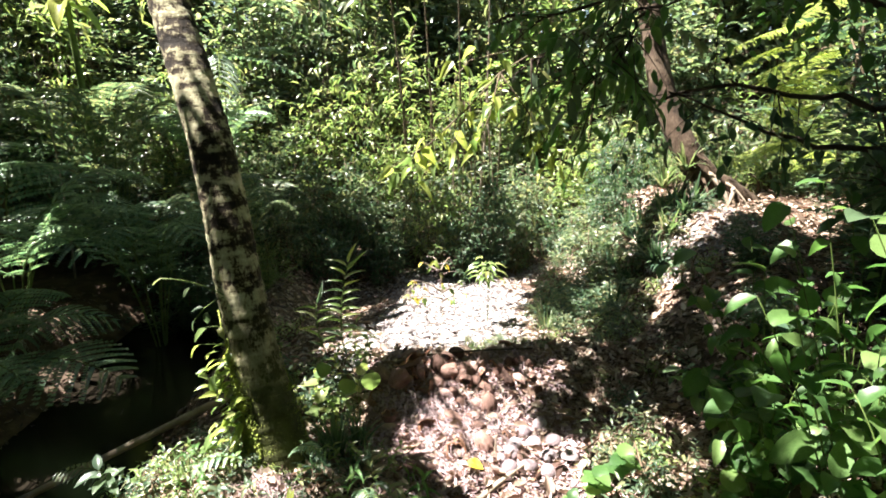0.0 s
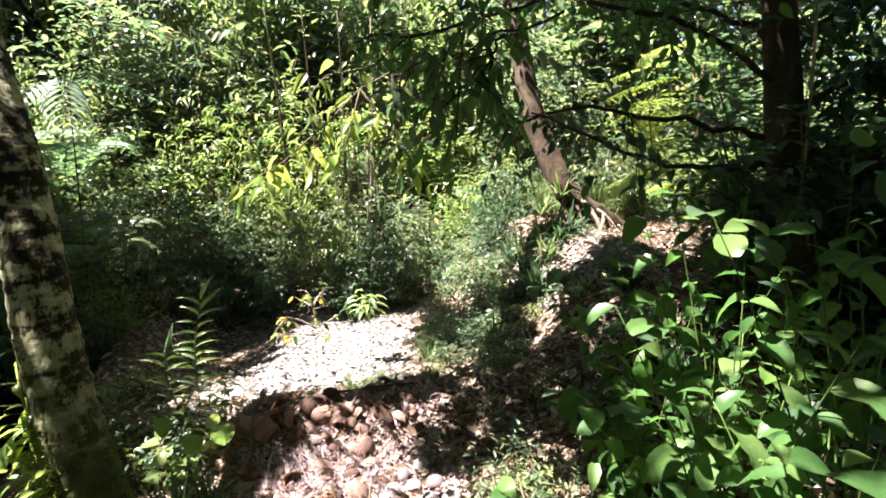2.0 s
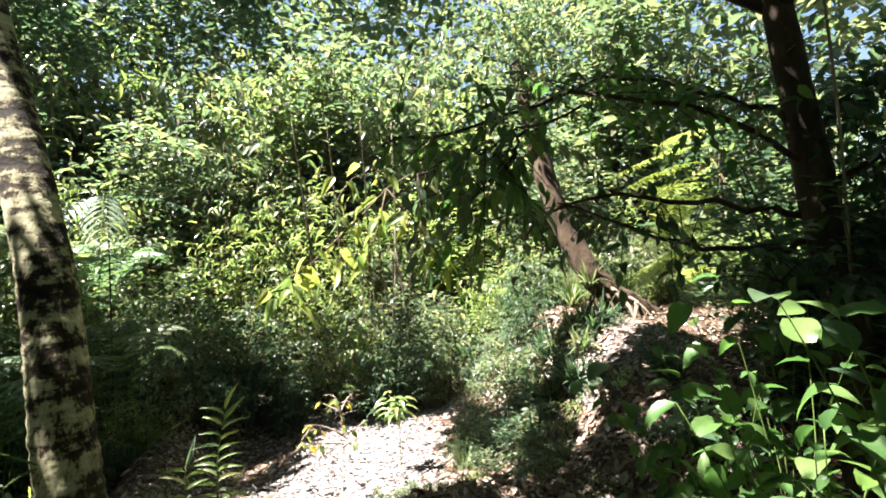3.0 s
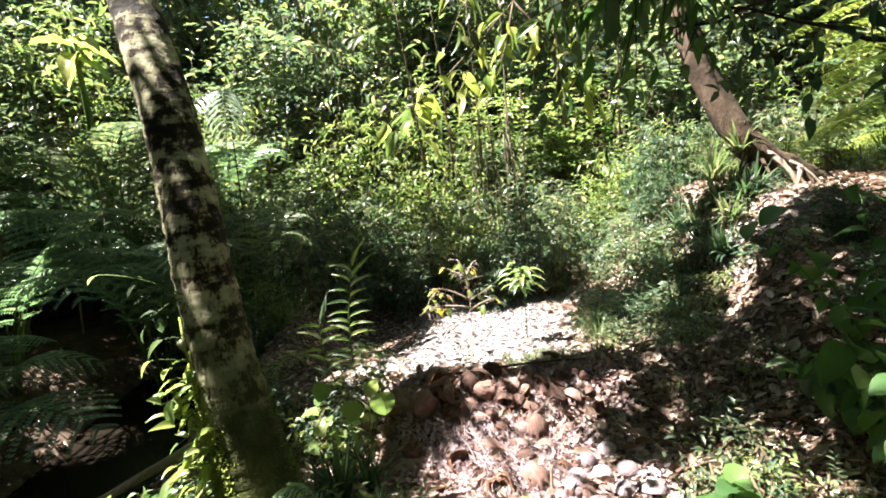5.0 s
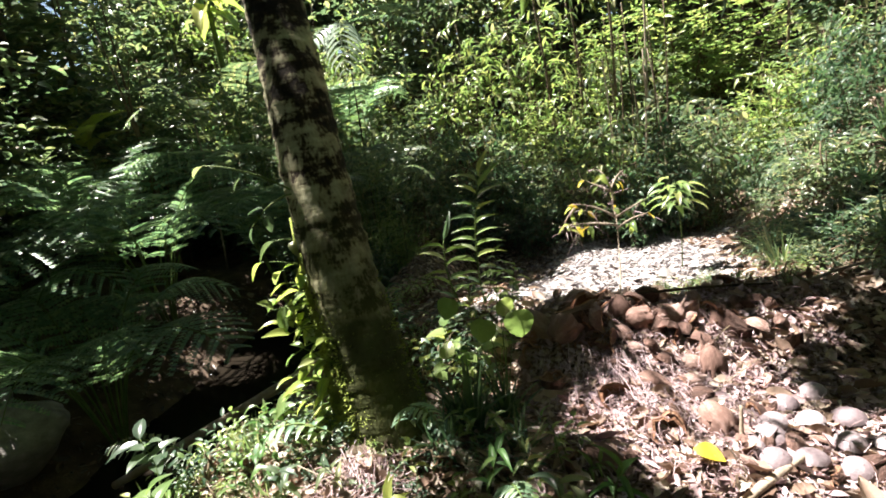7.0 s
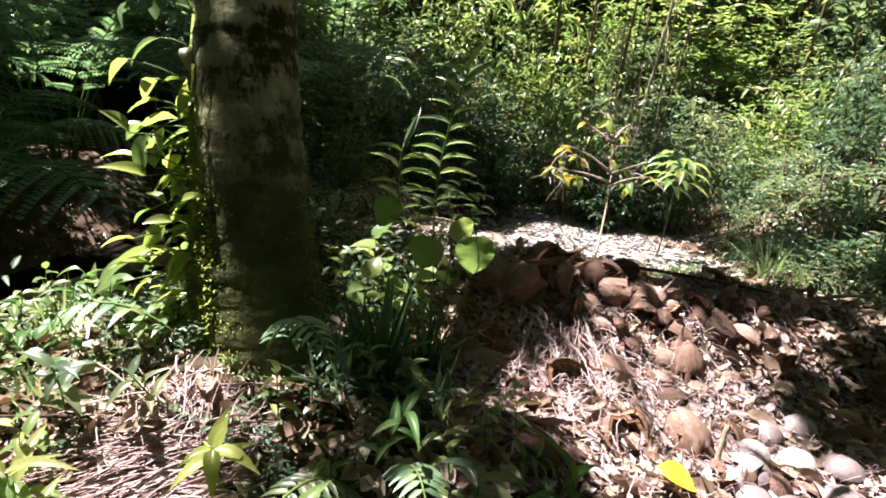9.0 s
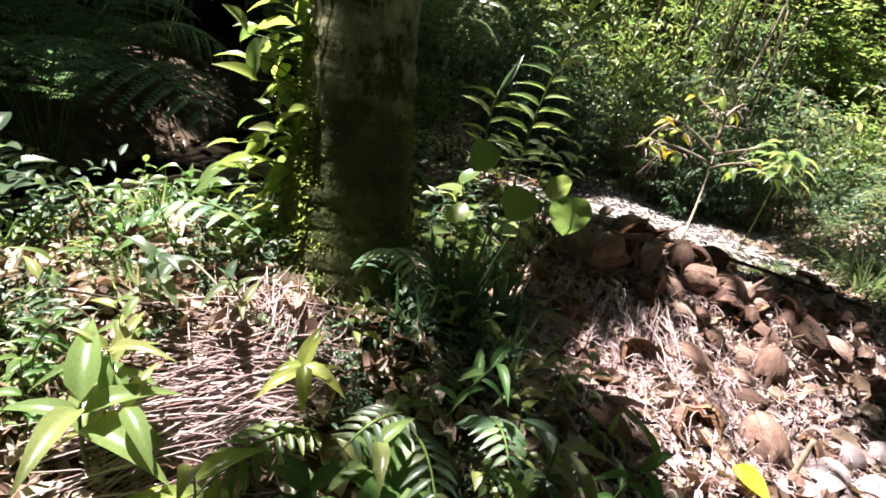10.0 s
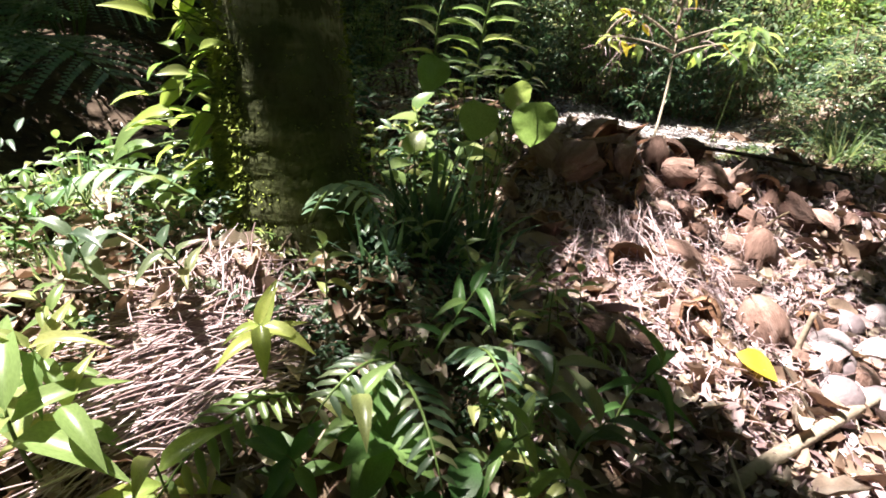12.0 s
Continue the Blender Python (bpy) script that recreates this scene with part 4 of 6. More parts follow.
for k, (x, y, z) in enumerate(((4.3, 6.9, 1.75), (4.1, 6.7, 1.45), (4.3, 6.5, 1.2), (3.9, 6.6, 1.2), (3.5, 6.3, 1.0), (3.2, 6.6, 1.0), (3.7, 6.0, 1.0), (3.1, 5.9, 1.0), (3.4, 5.6, 1.0), (2.9, 6.3, 1.0), (3.7, 6.9, 1.0), (4.0, 6.2, 1.0), (3.3, 7.2, 1.0), (2.7, 5.3, 1.0))):
    grass_tuft("strap_plant", "tuft of arching strap leaves below the leaning trunk", DEEP if k % 3 else GRASS, (x, y, z if k < 1 else float(ground_z(x, y)) - 0.02), 55, 0.6, 60 + k, 0.95, 0.022, "tufts on the bank", "plant")

# ---- ferns ----
g = np.random.default_rng(9)
def circle(n, l0, l1, t0, t1, a0=0, a1=360):
    return [(a0 + (a1 - a0) * k / n + g.uniform(-12, 12), g.uniform(l0, l1), g.uniform(t0, t1)) for k in range(n)]


def footed(x, y, top):
    z = float(ground_z(x, y)) - 0.02
    return (x, y, z), top - z


for k, (x, y, top, fr, rise, mat) in enumerate((
        (-5.5, 6.7, 1.35, circle(12, 1.6, 2.4, -0.3, 0.55), 0.3, FERN), (-4.7, 4.6, 0.5, circle(11, 1.3, 1.9, -0.3, 0.3), 0.22, FERN), (-3.9, 7.4, 0.9, circle(8, 1.2, 1.7, 0.0, 0.5), 0.35, FERN),
        (-5.9, 4.9, 0.6, circle(6, 1.2, 1.7, 0.0, 0.6), 0.4, FERN), (-4.0, 11.2, 2.1, circle(9, 1.2, 1.8, 0.2, 0.9), 0.35, FERN), (7.9, 7.2, 1.6, circle(9, 1.5, 2.1, 0.1, 0.8), 0.32, LIME),
        (-5.4, 9.6, 2.6, circle(9, 1.3, 1.9, 0.1, 0.8), 0.35, GREEN), (-7.0, 7.6, 1.5, circle(9, 1.3, 1.9, 0.1, 0.7), 0.4, FERN), (-2.9, 8.6, 1.0, circle(8, 1.0, 1.4, 0.1, 0.6), 0.38, GREEN))):
    base, th = footed(x, y, top)
    tree_fern("tree_fern", "tree fern with arching feathery fronds beside the stream" if mat is FERN else "sunlit pale green fern with long drooping fronds", mat, base, fr, "ferns", rise, th, k)

# tall fern whose long fronds hang one above the other
base, th = footed(7.9, 8.15, 4.0)
ob = thing("tree_fern", "tall sunlit fern with long fronds one above the other", "fern", "ferns", at=base)
part("trunk", tube(Soup(), bend((0, 0, -0.3), (-0.05, 0, th), 12), np.linspace(0.05, 0.03, 12), 8, 0.08), DARKWOOD, ob)
for k in range(10):
    st, gr = Soup(), Soup()
    z, ln = th + 0.4 - 0.29 * k, g.uniform(2.1, 2.6)
    a = radians(g.uniform(165, 205) if k < 9 else g.uniform(0, 360))
    frond(st, gr, bend((-0.03, 0, z), (math.cos(a) * ln, math.sin(a) * ln, z - g.uniform(0.55, 0.8)), 14, 0.18), 0.42, 20, 13, 0.1, 0.12)
    f = tagged(part("frond", gr, PALE, ob), kind="stuff")
    part("stalk", st, STALK, f)

# silvery fern before the shrubs; two fronds paler, the sun's shine in their colour
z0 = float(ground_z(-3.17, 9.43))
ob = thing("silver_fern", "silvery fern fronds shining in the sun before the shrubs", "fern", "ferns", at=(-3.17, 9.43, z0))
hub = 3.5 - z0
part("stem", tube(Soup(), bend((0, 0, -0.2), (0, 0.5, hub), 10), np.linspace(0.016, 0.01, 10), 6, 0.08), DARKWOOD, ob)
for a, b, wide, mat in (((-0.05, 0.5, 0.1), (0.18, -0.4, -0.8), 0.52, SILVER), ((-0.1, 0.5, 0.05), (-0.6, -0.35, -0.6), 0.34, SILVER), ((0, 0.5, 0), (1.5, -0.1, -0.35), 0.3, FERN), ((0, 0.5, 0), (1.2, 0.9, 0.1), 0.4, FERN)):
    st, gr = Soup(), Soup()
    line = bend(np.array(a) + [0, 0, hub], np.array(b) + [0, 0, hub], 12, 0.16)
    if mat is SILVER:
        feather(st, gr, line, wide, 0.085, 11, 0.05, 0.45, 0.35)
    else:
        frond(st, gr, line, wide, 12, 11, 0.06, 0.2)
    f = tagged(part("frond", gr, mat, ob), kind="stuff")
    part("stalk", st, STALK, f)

# big blades of wild banana in the background
banana = leaf_mesh("blade", PALE, 10, "oval", 0.5, 0.25, 0.5)
for k, (x, y) in enumerate(((-6.7, 11.7), (-8.8, 9.6))):
    z = float(ground_z(x, y))
    ob = thing("banana_plant", "young banana plant with broad sunlit leaves", "plant", "banana plants", at=(x, y, z - 0.05))
    tall = 5.1 - z if k == 0 else 2.0
    part("stem", tube(Soup(), bend((0, 0, -0.1), (0.05, 0, tall), 8), np.linspace(0.1, 0.05, 8), 9), STALK, ob)
    for j in range(7):
        a = j * 2.4 + k
        part("leaf", banana, None, ob, at=leaf_at((0.05, 0, tall - 0.4 + 0.06 * j), (math.cos(a), math.sin(a), 1.3 if k else g.uniform(-0.5, 1.0)), (0, 0, 1), g.uniform(0.8, 1.1), g.uniform(0.3, 0.4)))

# bare canes and thin pale trunks among the shrubs
canes = [(1.2 + 0.14 * k, 11.4 + 0.2 * (k % 3), 0.25 * math.sin(k * 2.1), 3.3 + 0.3 * (k % 4)) for k in range(9)] + [(0.3 + 0.6 * k, 12.6 + 0.3 * (k % 2), -0.4 + 0.2 * k, 6.0) for k in range(4)] + [(5.0, 13.2, 0.1, 6.5), (-6.6, 8.6, -0.3, 4.5), (-7.1, 8.9, 0.2, 5.0), (-6.0, 9.0, 0.1, 4.0)]
for k, (x, y, dx, h) in enumerate(canes):
    z = float(ground_z(x, y))
    tall = h > 4.3
    ob = thing("cane", "thin pale trunk among the shrubs" if tall else "bare brown cane in a clump", "trunk" if tall else "cane", "canes", at=(x, y, z - 0.1))
    part("stalk", tube(Soup(), bend((0, 0, 0), (dx, 0, h), 10, 0, (0.08, 0, 0)), np.linspace(0.045 if tall else 0.018, 0.010, 10), 7, 0.04), WOOD if k % 4 else GREYWOOD, ob)

# ---- coconut husks ----
def husk_meshes(seed, span, depth, size):
    """A piece of coconut husk: leathery skin outside, fibrous lining inside, ragged rim."""
    g = np.random.default_rng(seed)
    nu, nv = 18, 8
    u, v = np.linspace(-span / 2, span / 2, nu), np.linspace(0.05, depth, nv)
    U, V = np.meshgrid(u, v, indexing="ij")
    rag = 1 + 0.22 * g.standard_normal(nu)[:, None] * (np.arange(nv) == nv - 1) + 0.035 * g.standard_normal((nu, nv))
    ridge = 1 + 0.05 * np.cos(3 * U) + 0.03 * np.sin(2 * U + g.uniform(0, 6))
    def skin(s):
        r = s * ridge * rag
        return np.stack([r * np.sin(V) * np.cos(U) * size[0], r * np.sin(V) * np.sin(U) * size[1], -r * np.cos(V) * size[2]], -1).reshape(-1, 3)
    i, j = np.meshgrid(np.arange(nu - 1), np.arange(nv - 1), indexing="ij")
    a = (i * nv + j)
    quad = np.concatenate([np.stack([a, a + nv, a + nv + 1], -1).reshape(-1, 3), np.stack([a, a + nv + 1, a + 1], -1).reshape(-1, 3)])
    outer = Soup().add(skin(1.0), quad)
    inner_v, outer_v = skin(0.80), skin(0.985)
    rim = np.concatenate([np.arange(nu) * nv + nv - 1])
    nn = nu * nv
    wall = []
    edge = list(rim)
    if span < 6.2:
        edge = [k for k in range(nv)][:0] + list(np.arange(nv)) + list(rim[1:]) + list((nu - 1) * nv + np.arange(nv - 2, -1, -1))
    for p, q in zip(edge[:-1], edge[1:]):
        wall += [(p, q, q + nn), (p, q + nn, p + nn)]
    lining = Soup().add(np.concatenate([inner_v, outer_v]), np.concatenate([quad[:, ::-1], np.array(wall)]))
    return outer.mesh("skin", HUSK), lining.mesh("lining", FIBRE)


HUSKS = [husk_meshes(1, 6.28318, 1.75, (0.085, 0.08, 0.11)), husk_meshes(2, 2.6, 2.6, (0.095, 0.095, 0.13)), husk_meshes(3, 3.4, 2.3, (0.09, 0.085, 0.12)), husk_meshes(4, 6.28318, 2.2, (0.08, 0.075, 0.1)), husk_meshes(5, 2.0, 2.7, (0.1, 0.1, 0.135))]


def husk(x, y, dz, turn, kind, size=1.0, label="broken brown coconut husk on the heap"):
    z = float(ground_z(x, y)) + dz
    ob = new("coconut_husk", HUSKS[kind][0])
    tagged(ob, label, "coconut husk", "coconut husks")
    part("lining", HUSKS[kind][1], None, ob, "tan fibrous lining")
    ob.matrix_basis = Matrix.Translation((x, y, z)) @ Euler(turn).to_matrix().to_4x4() @ Matrix.Scale(size, 4)
    return ob


g = np.random.default_rng(31)
husk(0.78, 3.42, 0.07, (2.6, 0.3, 0.4), 3, 1.05, "dark round coconut husk with a frayed top")
husk(0.40, 2.84, 0.05, (0.9, 0.2, 0.35), 0, 1.0, "open coconut husk cup showing pale lining")
husk(0.66, 2.92, 0.04, (2.5, 0.5, 1.3), 3, 1.1, "fibrous tan coconut husk half buried in litter")
husk(0.22, 3.12, 0.06, (2.2, 0.4, 2.0), 2, 1.0)
husk(-0.02, 3.66, 0.10, (1.2, 0.3, 2.4), 0, 1.25, "large dark husk on the crest of the heap")
for x, y, dz, turn, kind, size in ((0.12, 3.78, 0.12, (0.5, 0.4, 1.0), 2, 1.2), (0.24, 3.70, 0.10, (2.3, 0.2, 3.0), 1, 1.15), (0.02, 3.84, 0.11, (1.9, 0.8, 5.0), 4, 1.2), (0.34, 3.82, 0.07, (2.7, 0.3, 0.8), 3, 1.0), (0.46, 3.76, 0.05, (2.0, 0.9, 2.2), 0, 1.05), (-0.14, 3.74, 0.08, (1.0, 0.2, 4.0), 1, 1.1), (0.62, 3.80, 0.04, (2.6, 0.5, 1.9), 3, 0.95), (0.9, 3.86, 0.04, (1.5, 0.1, 0.3), 2, 1.1), (1.05, 3.78, 0.05, (1.7, 0.4, 3.3), 1, 1.15), (0.2, 3.6, 0.08, (0.8, 1.0, 5.5), 2, 1.0)):
    husk(x, y, dz, turn, kind, size, "dark frayed coconut husk on the crest of the heap")
MIX = [0.06, 0.30, 0.24, 0.08, 0.32]
for k in range(58):      # along the crest
    x = g.uniform(-0.3, 1.3)
    y = 3.7 + 0.16 * x + g.normal(0, 0.15)
    husk(x, y, g.uniform(0.02, 0.10) if x < 0.3 else g.uniform(0.0, 0.06), g.uniform(0, 6.28, 3), int(g.choice(5, p=MIX)), g.uniform(0.5, 0.95))
for k in range(60):      # spread down the slope
    x, y = g.uniform(-0.15, 1.2), g.uniform(2.55, 3.6)
    husk(x, y, g.uniform(0.0, 0.045), g.uniform(0, 6.28, 3), int(g.choice(5, p=MIX)), g.uniform(0.4, 0.75))
SHELLS = [Soup() for _ in range(2)]
for k, s in enumerate(SHELLS):
    U, V = np.meshgrid(np.linspace(0, 2 * np.pi, 20, endpoint=False), np.linspace(0.04, 1.5, 7), indexing="ij")
    a = np.arange(20)[:, None] * 7 + np.arange(6)[None]
    b = ((np.arange(20) + 1) % 20)[:, None] * 7 + np.arange(6)[None]
    for sc, flip in ((1.0, 1), (0.9, -1)):
        vv = np.stack([np.sin(V) * np.cos(U) * 0.075 * sc, np.sin(V) * np.sin(U) * 0.07 * sc, np.cos(V) * (0.055 + 0.01 * k) * sc], -1)
        t = np.concatenate([np.stack([a, b, b + 1], -1).reshape(-1, 3), np.stack([a, b + 1, a + 1], -1).reshape(-1, 3)])
        s.add(vv, t[:, ::flip])
SHELL_MESH = [s.mesh("shell", SHELL) for s in SHELLS]
for k, (x, y) in enumerate(((1.08, 2.95), (0.86, 2.82), (0.98, 2.70), (1.17, 2.78), (1.03, 3.12), (0.82, 2.66), (1.26, 2.98), (0.92, 2.96), (1.12, 2.62), (1.33, 2.75), (0.74, 2.74), (1.2, 3.2))):
    ob = new("coconut_shell", SHELL_MESH[k % 2])
    tagged(ob, "pale weathered half coconut shell lying open side down", "coconut shell", "coconut shells")
    ob.matrix_basis = Matrix.Translation(on_ground(x, y, 0.035)) @ Euler((g.normal(0, 0.25), g.normal(0, 0.25), g.uniform(0, 6))).to_matrix().to_4x4() @ Matrix.Scale(g.uniform(0.85, 1.15), 4)

# ---- dead wood ----
def stick(name, label, a, b, r0, r1, material, sag=0.0, category="stick", sides=8, side=(0, 0, 0)):
    line = bend(a, b, 12, sag, side)
    ob = part(name, tube(Soup(), line - line[0], np.linspace(r0, r1, 12), sides, 0.06), material)
    ob.location = line[0]
    return tagged(ob, label, category)


def gz(x, y, dz=0.0):
    return (x, y, float(ground_z(x, y)) + dz)


stick("fallen_pole", "pale fallen pole sloping down into the gully", (-1.5, 3.4, 0.40), (-3.3, 3.2, -0.40), 0.035, 0.03, GREYWOOD, 0.0, "pole")
stick("floating_log", "pale split log lying in the dark stream", (-6.45, 8.2, -0.78), (-5.14, 8.25, -0.68), 0.07, 0.05, GREYWOOD, 0.0, "log")
stick("fallen_branch", "grey weathered branch on the husk litter", gz(0.38, 2.22, 0.03), gz(1.0, 2.74, 0.06), 0.024, 0.016, GREYWOOD, 0.02)
stick("fallen_branch", "thin dark branch across the crest of the heap", gz(0.05, 3.95, 0.08), gz(1.35, 4.1, 0.06), 0.012, 0.008, DARKWOOD, 0.02)
stick("fallen_branch", "pale stick leaning on the shelf edge", gz(1.35, 4.05, 0.02), gz(2.05, 4.35, 0.1), 0.014, 0.009, GREYWOOD, 0.02)
stick("upright_stick", "short pale stick standing in the husks", gz(0.72, 2.78, -0.02), gz(0.74, 2.84, 0.2), 0.012, 0.008, GREYWOOD)
g = np.random.default_rng(88)
for k in range(26):
    x, y = g.uniform(-3.6, 1.8), g.uniform(1.7, 6.5)
    a, ln = g.uniform(0, 6.28), g.uniform(0.25, 0.8)
    stick("twig", "thin dead twig on the ground", gz(x, y, 0.02), gz(x + math.cos(a) * ln, y + math.sin(a) * ln, g.uniform(0.02, 0.12)), 0.006, 0.003, (GREYWOOD, DARKWOOD, WOOD)[k % 3], 0.03, "twig", 6, g.normal(0, 0.03, 3))

boulder = Soup()
U, V = np.meshgrid(np.linspace(0, 2 * np.pi, 36, endpoint=False), np.linspace(0.02, 3.12, 20), indexing="ij")
bump = 1 + 0.12 * np.sin(3 * U + 2 * V) * np.sin(V) + 0.08 * np.sin(5 * V + 2 * np.cos(U)) + 0.03 * np.sin(9 * U) * np.sin(7 * V)
a = (np.arange(36)[:, None] * 20 + np.arange(19)[None])
b = (((np.arange(36) + 1) % 36)[:, None] * 20 + np.arange(19)[None])
rock_tris = np.concatenate([np.stack([a, a + 1, b + 1], -1).reshape(-1, 3), np.stack([a, b + 1, b], -1).reshape(-1, 3)])
boulder.add(np.stack([np.sin(V) * np.cos(U) * bump, np.sin(V) * np.sin(U) * bump, np.cos(V) * bump], -1), rock_tris)
rock_mesh = boulder.mesh("boulder", STONE)
for x, y, z, s in ((-5.25, 3.75, -0.42, (0.62, 0.5, 0.36)), (-5.8, 4.1, -0.35, (0.4, 0.35, 0.3))):
    ob = new("boulder", rock_mesh)
    tagged(ob, "mossy pale boulder at the edge of the stream", "rock", "boulders")
    ob.matrix_basis = Matrix.Translation((x, y, float(ground_z(x, y)) + s[2] * 0.45)) @ Euler((0.1, 0.1, x)).to_matrix().to_4x4() @ Matrix.Diagonal((*s, 1))

# ---- litter ----
def litter(count, box, size, material, seed, name, label, lift=0.012, tilt=0.35, where=None, ratio=(0.3, 0.6)):
    g = np.random.default_rng(seed)
    x, y = g.uniform(box[0], box[1], count), g.uniform(box[2], box[3], count)
    if where is not None:
        k = where(x, y, g)
        x, y = x[k], y[k]
    n = len(x)
    p = on_ground(x, y) + np.stack([0 * x, 0 * x, g.uniform(0.0, lift, n)], -1)
    e = 0.06
    slope = np.stack([(ground_z(x + e, y) - ground_z(x - e, y)) / (2 * e), (ground_z(x, y + e) - ground_z(x, y - e)) / (2 * e)], -1)
    nrm = unit(np.stack([-slope[:, 0], -slope[:, 1], np.ones(n)], -1) + g.normal(0, tilt, (n, 3)))
    a = g.uniform(0, 6.283, n)
    d = np.stack([np.cos(a), np.sin(a), slope[:, 0] * np.cos(a) + slope[:, 1] * np.sin(a) + g.normal(0, tilt * 0.5, n)], -1)
    L = size * g.lognormal(0, 0.35, n)
    s = leaves(Soup(), p, d, nrm, L, L * g.uniform(*ratio, n), CURL)
    return tagged(part(name, s, material), label, "leaf litter", kind="stuff")


def bar_mid(y):
    return 0.35 + 0.22 * (y - 4.5)


def bar_half(y):
    return 1.05 + 0.1 * (y - 4.5)


def dark_face(x, y, g):
    """Thins the pale leaves on the mound's steep side, so soil shows and its shade stays dark."""
    return ~((x > -0.72) & (x < 0.3) & (y > 1.6) & (y < 2.75 - 1.2 * np.maximum(x, 0))) | (g.random(len(x)) < 0.55)


def off_shelf(x, y, g):
    return dark_face(x, y, g) & ((np.abs(x - bar_mid(y)) / bar_half(y) > g.uniform(0.7, 1.15, len(x))) | (y < g.uniform(3.9, 4.3, len(x))))


def on_shelf(x, y, g):
    return (np.abs(x - bar_mid(y)) / bar_half(y) < g.uniform(0.6, 1.15, len(x))) & (y > g.uniform(3.85, 4.2, len(x)))


litter(30000, (-3.0, 4.5, 1.2, 10.5), 0.062, DEAD, 101, "leaf_litter", "brown and tan dead leaves strewn over the ground", where=off_shelf)
litter(9000, (-0.3, 1.6, 2.2, 4.1), 0.042, STRAW, 108, "husk_scraps", "pale pinkish scraps of husk and leaf on the heap", 0.04, 0.6, where=dark_face)
litter(9000, (-0.4, 2.6, 2.2, 4.2), 0.055, DEAD, 102, "leaf_litter", "curled dead leaves among the husks", 0.03, 0.5, where=dark_face)
litter(5000, (-2.2, 0.0, 1.3, 3.3), 0.06, DEAD, 103, "leaf_litter", "dead leaves over the mound", 0.04, 0.5, where=dark_face)
# gully litter is wet and also darkened in colour to stand for shade
litter(3000, (-6.0, -2.0, 1.0, 8.5), 0.07, WET_SHADED, 104, "leaf_litter", "wet fallen leaves in the gully, coloured darker for its shade")
litter(9000, (-6.0, 6.5, -6.0, 1.3), 0.08, DEAD, 109, "leaf_litter", "dead leaves over the path")
litter(9000, (2.0, 7.0, 3.0, 9.5), 0.07, DEAD, 105, "leaf_litter", "dead leaves on the bank")
g = np.random.default_rng(106)
for k in range(280):      # larger leaves lying singly
    x, y = (g.uniform(-0.3, 1.9), g.uniform(2.2, 4.2)) if k % 4 else (g.uniform(-1.4, -0.3), g.uniform(1.7, 2.5))
    ob = new("fallen_leaf", LEAF["dead"])
    tagged(ob, "dry curled tan leaf lying on the ground", "leaf", "fallen leaves")
    a, L = g.uniform(0, 6.28), g.uniform(0.06, 0.15)
    ob.matrix_basis = leaf_at(on_ground(x, y, 0.03), (math.cos(a), math.sin(a), g.normal(0, 0.2)), (*g.normal(0, 0.35, 2), 1), L, L * g.uniform(0.4, 0.65))
ob = new("fallen_leaf", LEAF["yellow"])
tagged(ob, "bright yellow fallen leaf on the husk litter", "leaf")
ob.matrix_basis = leaf_at(on_ground(0.48, 2.66, 0.09), (0.85, -0.4, 0.05), (0.05, -0.15, 1), 0.14, 0.10)
for k in range(7):       # large papery leaves over the dry fibre
    x, y, a, L = g.uniform(-1.1, -0.72), g.uniform(2.12, 2.36), g.uniform(0, 6.28), g.uniform(0.1, 0.16)
    ob = new("fallen_leaf", LEAF["dead"])
    tagged(ob, "large bleached papery dead leaf over the dry fibre", "leaf", "fallen leaves")
    ob.matrix_basis = leaf_at(on_ground(x, y, 0.05), (math.cos(a), math.sin(a), g.normal(0, 0.15)), (*g.normal(0, 0.25, 2), 1), L, L * g.uniform(0.3, 0.45))

# small pale stones and chips on the sunlit shelf
chips = Soup()
n = 16000
y = g.uniform(3.95, 10.2, n)
x = bar_mid(y) + g.normal(0, 0.55, n) * bar_half(y)
k = (x > -1.2) & (x < 3.4) & (y > 3.95 + 0.1 * np.abs(g.normal(0, 1, n)))
x, y = x[k], y[k]
n = len(x)
OCT = np.array([(1, 0, 0), (0.2, 0.9, 0), (-0.9, 0.35, 0), (-0.5, -0.8, 0), (0.5, -0.75, 0), (0.1, 0.05, 0.7)])
octf = np.array([(0, 1, 5), (1, 2, 5), (2, 3, 5), (3, 4, 5), (4, 0, 5)])
sz = 0.015 * g.lognormal(0, 0.65, n)
a = g.uniform(0, 6.28, n)
rot = np.stack([np.stack([np.cos(a), -np.sin(a)], -1), np.stack([np.sin(a), np.cos(a)], -1)], -2)
vv = OCT[None] * sz[:, None, None] * np.stack([np.ones(n), g.uniform(0.5, 1, n), g.uniform(0.3, 0.8, n)], -1)[:, None]
vv[..., :2] = np.einsum("nij,nkj->nki", rot, vv[..., :2])
chips.add(vv + on_ground(x, y, 0.002)[:, None], octf[None] + (np.arange(n) * 6)[:, None, None])
tagged(part("stone_chips", chips, STONE), "pale stone chips and dry crumbs on the sunlit shelf", "gravel", kind="stuff")
# pale scraps replace the brown litter to carry the shelf's sunlit glare
litter(36000, (-1.2, 3.4, 3.9, 10.2), 0.042, CHAFF, 107, "dry_litter", "dry leaf scraps on the sunlit shelf, coloured paler for the sun", 0.012, 0.2, on_shelf)


# same pale scraps, added to brighten the sunlit earth
litter(2200, (3.3, 4.5, 5.0, 6.5), 0.05, CHAFF, 110, "dry_litter", "pale scraps standing in for sunlit earth on the bank below the roots", 0.012, 0.25)


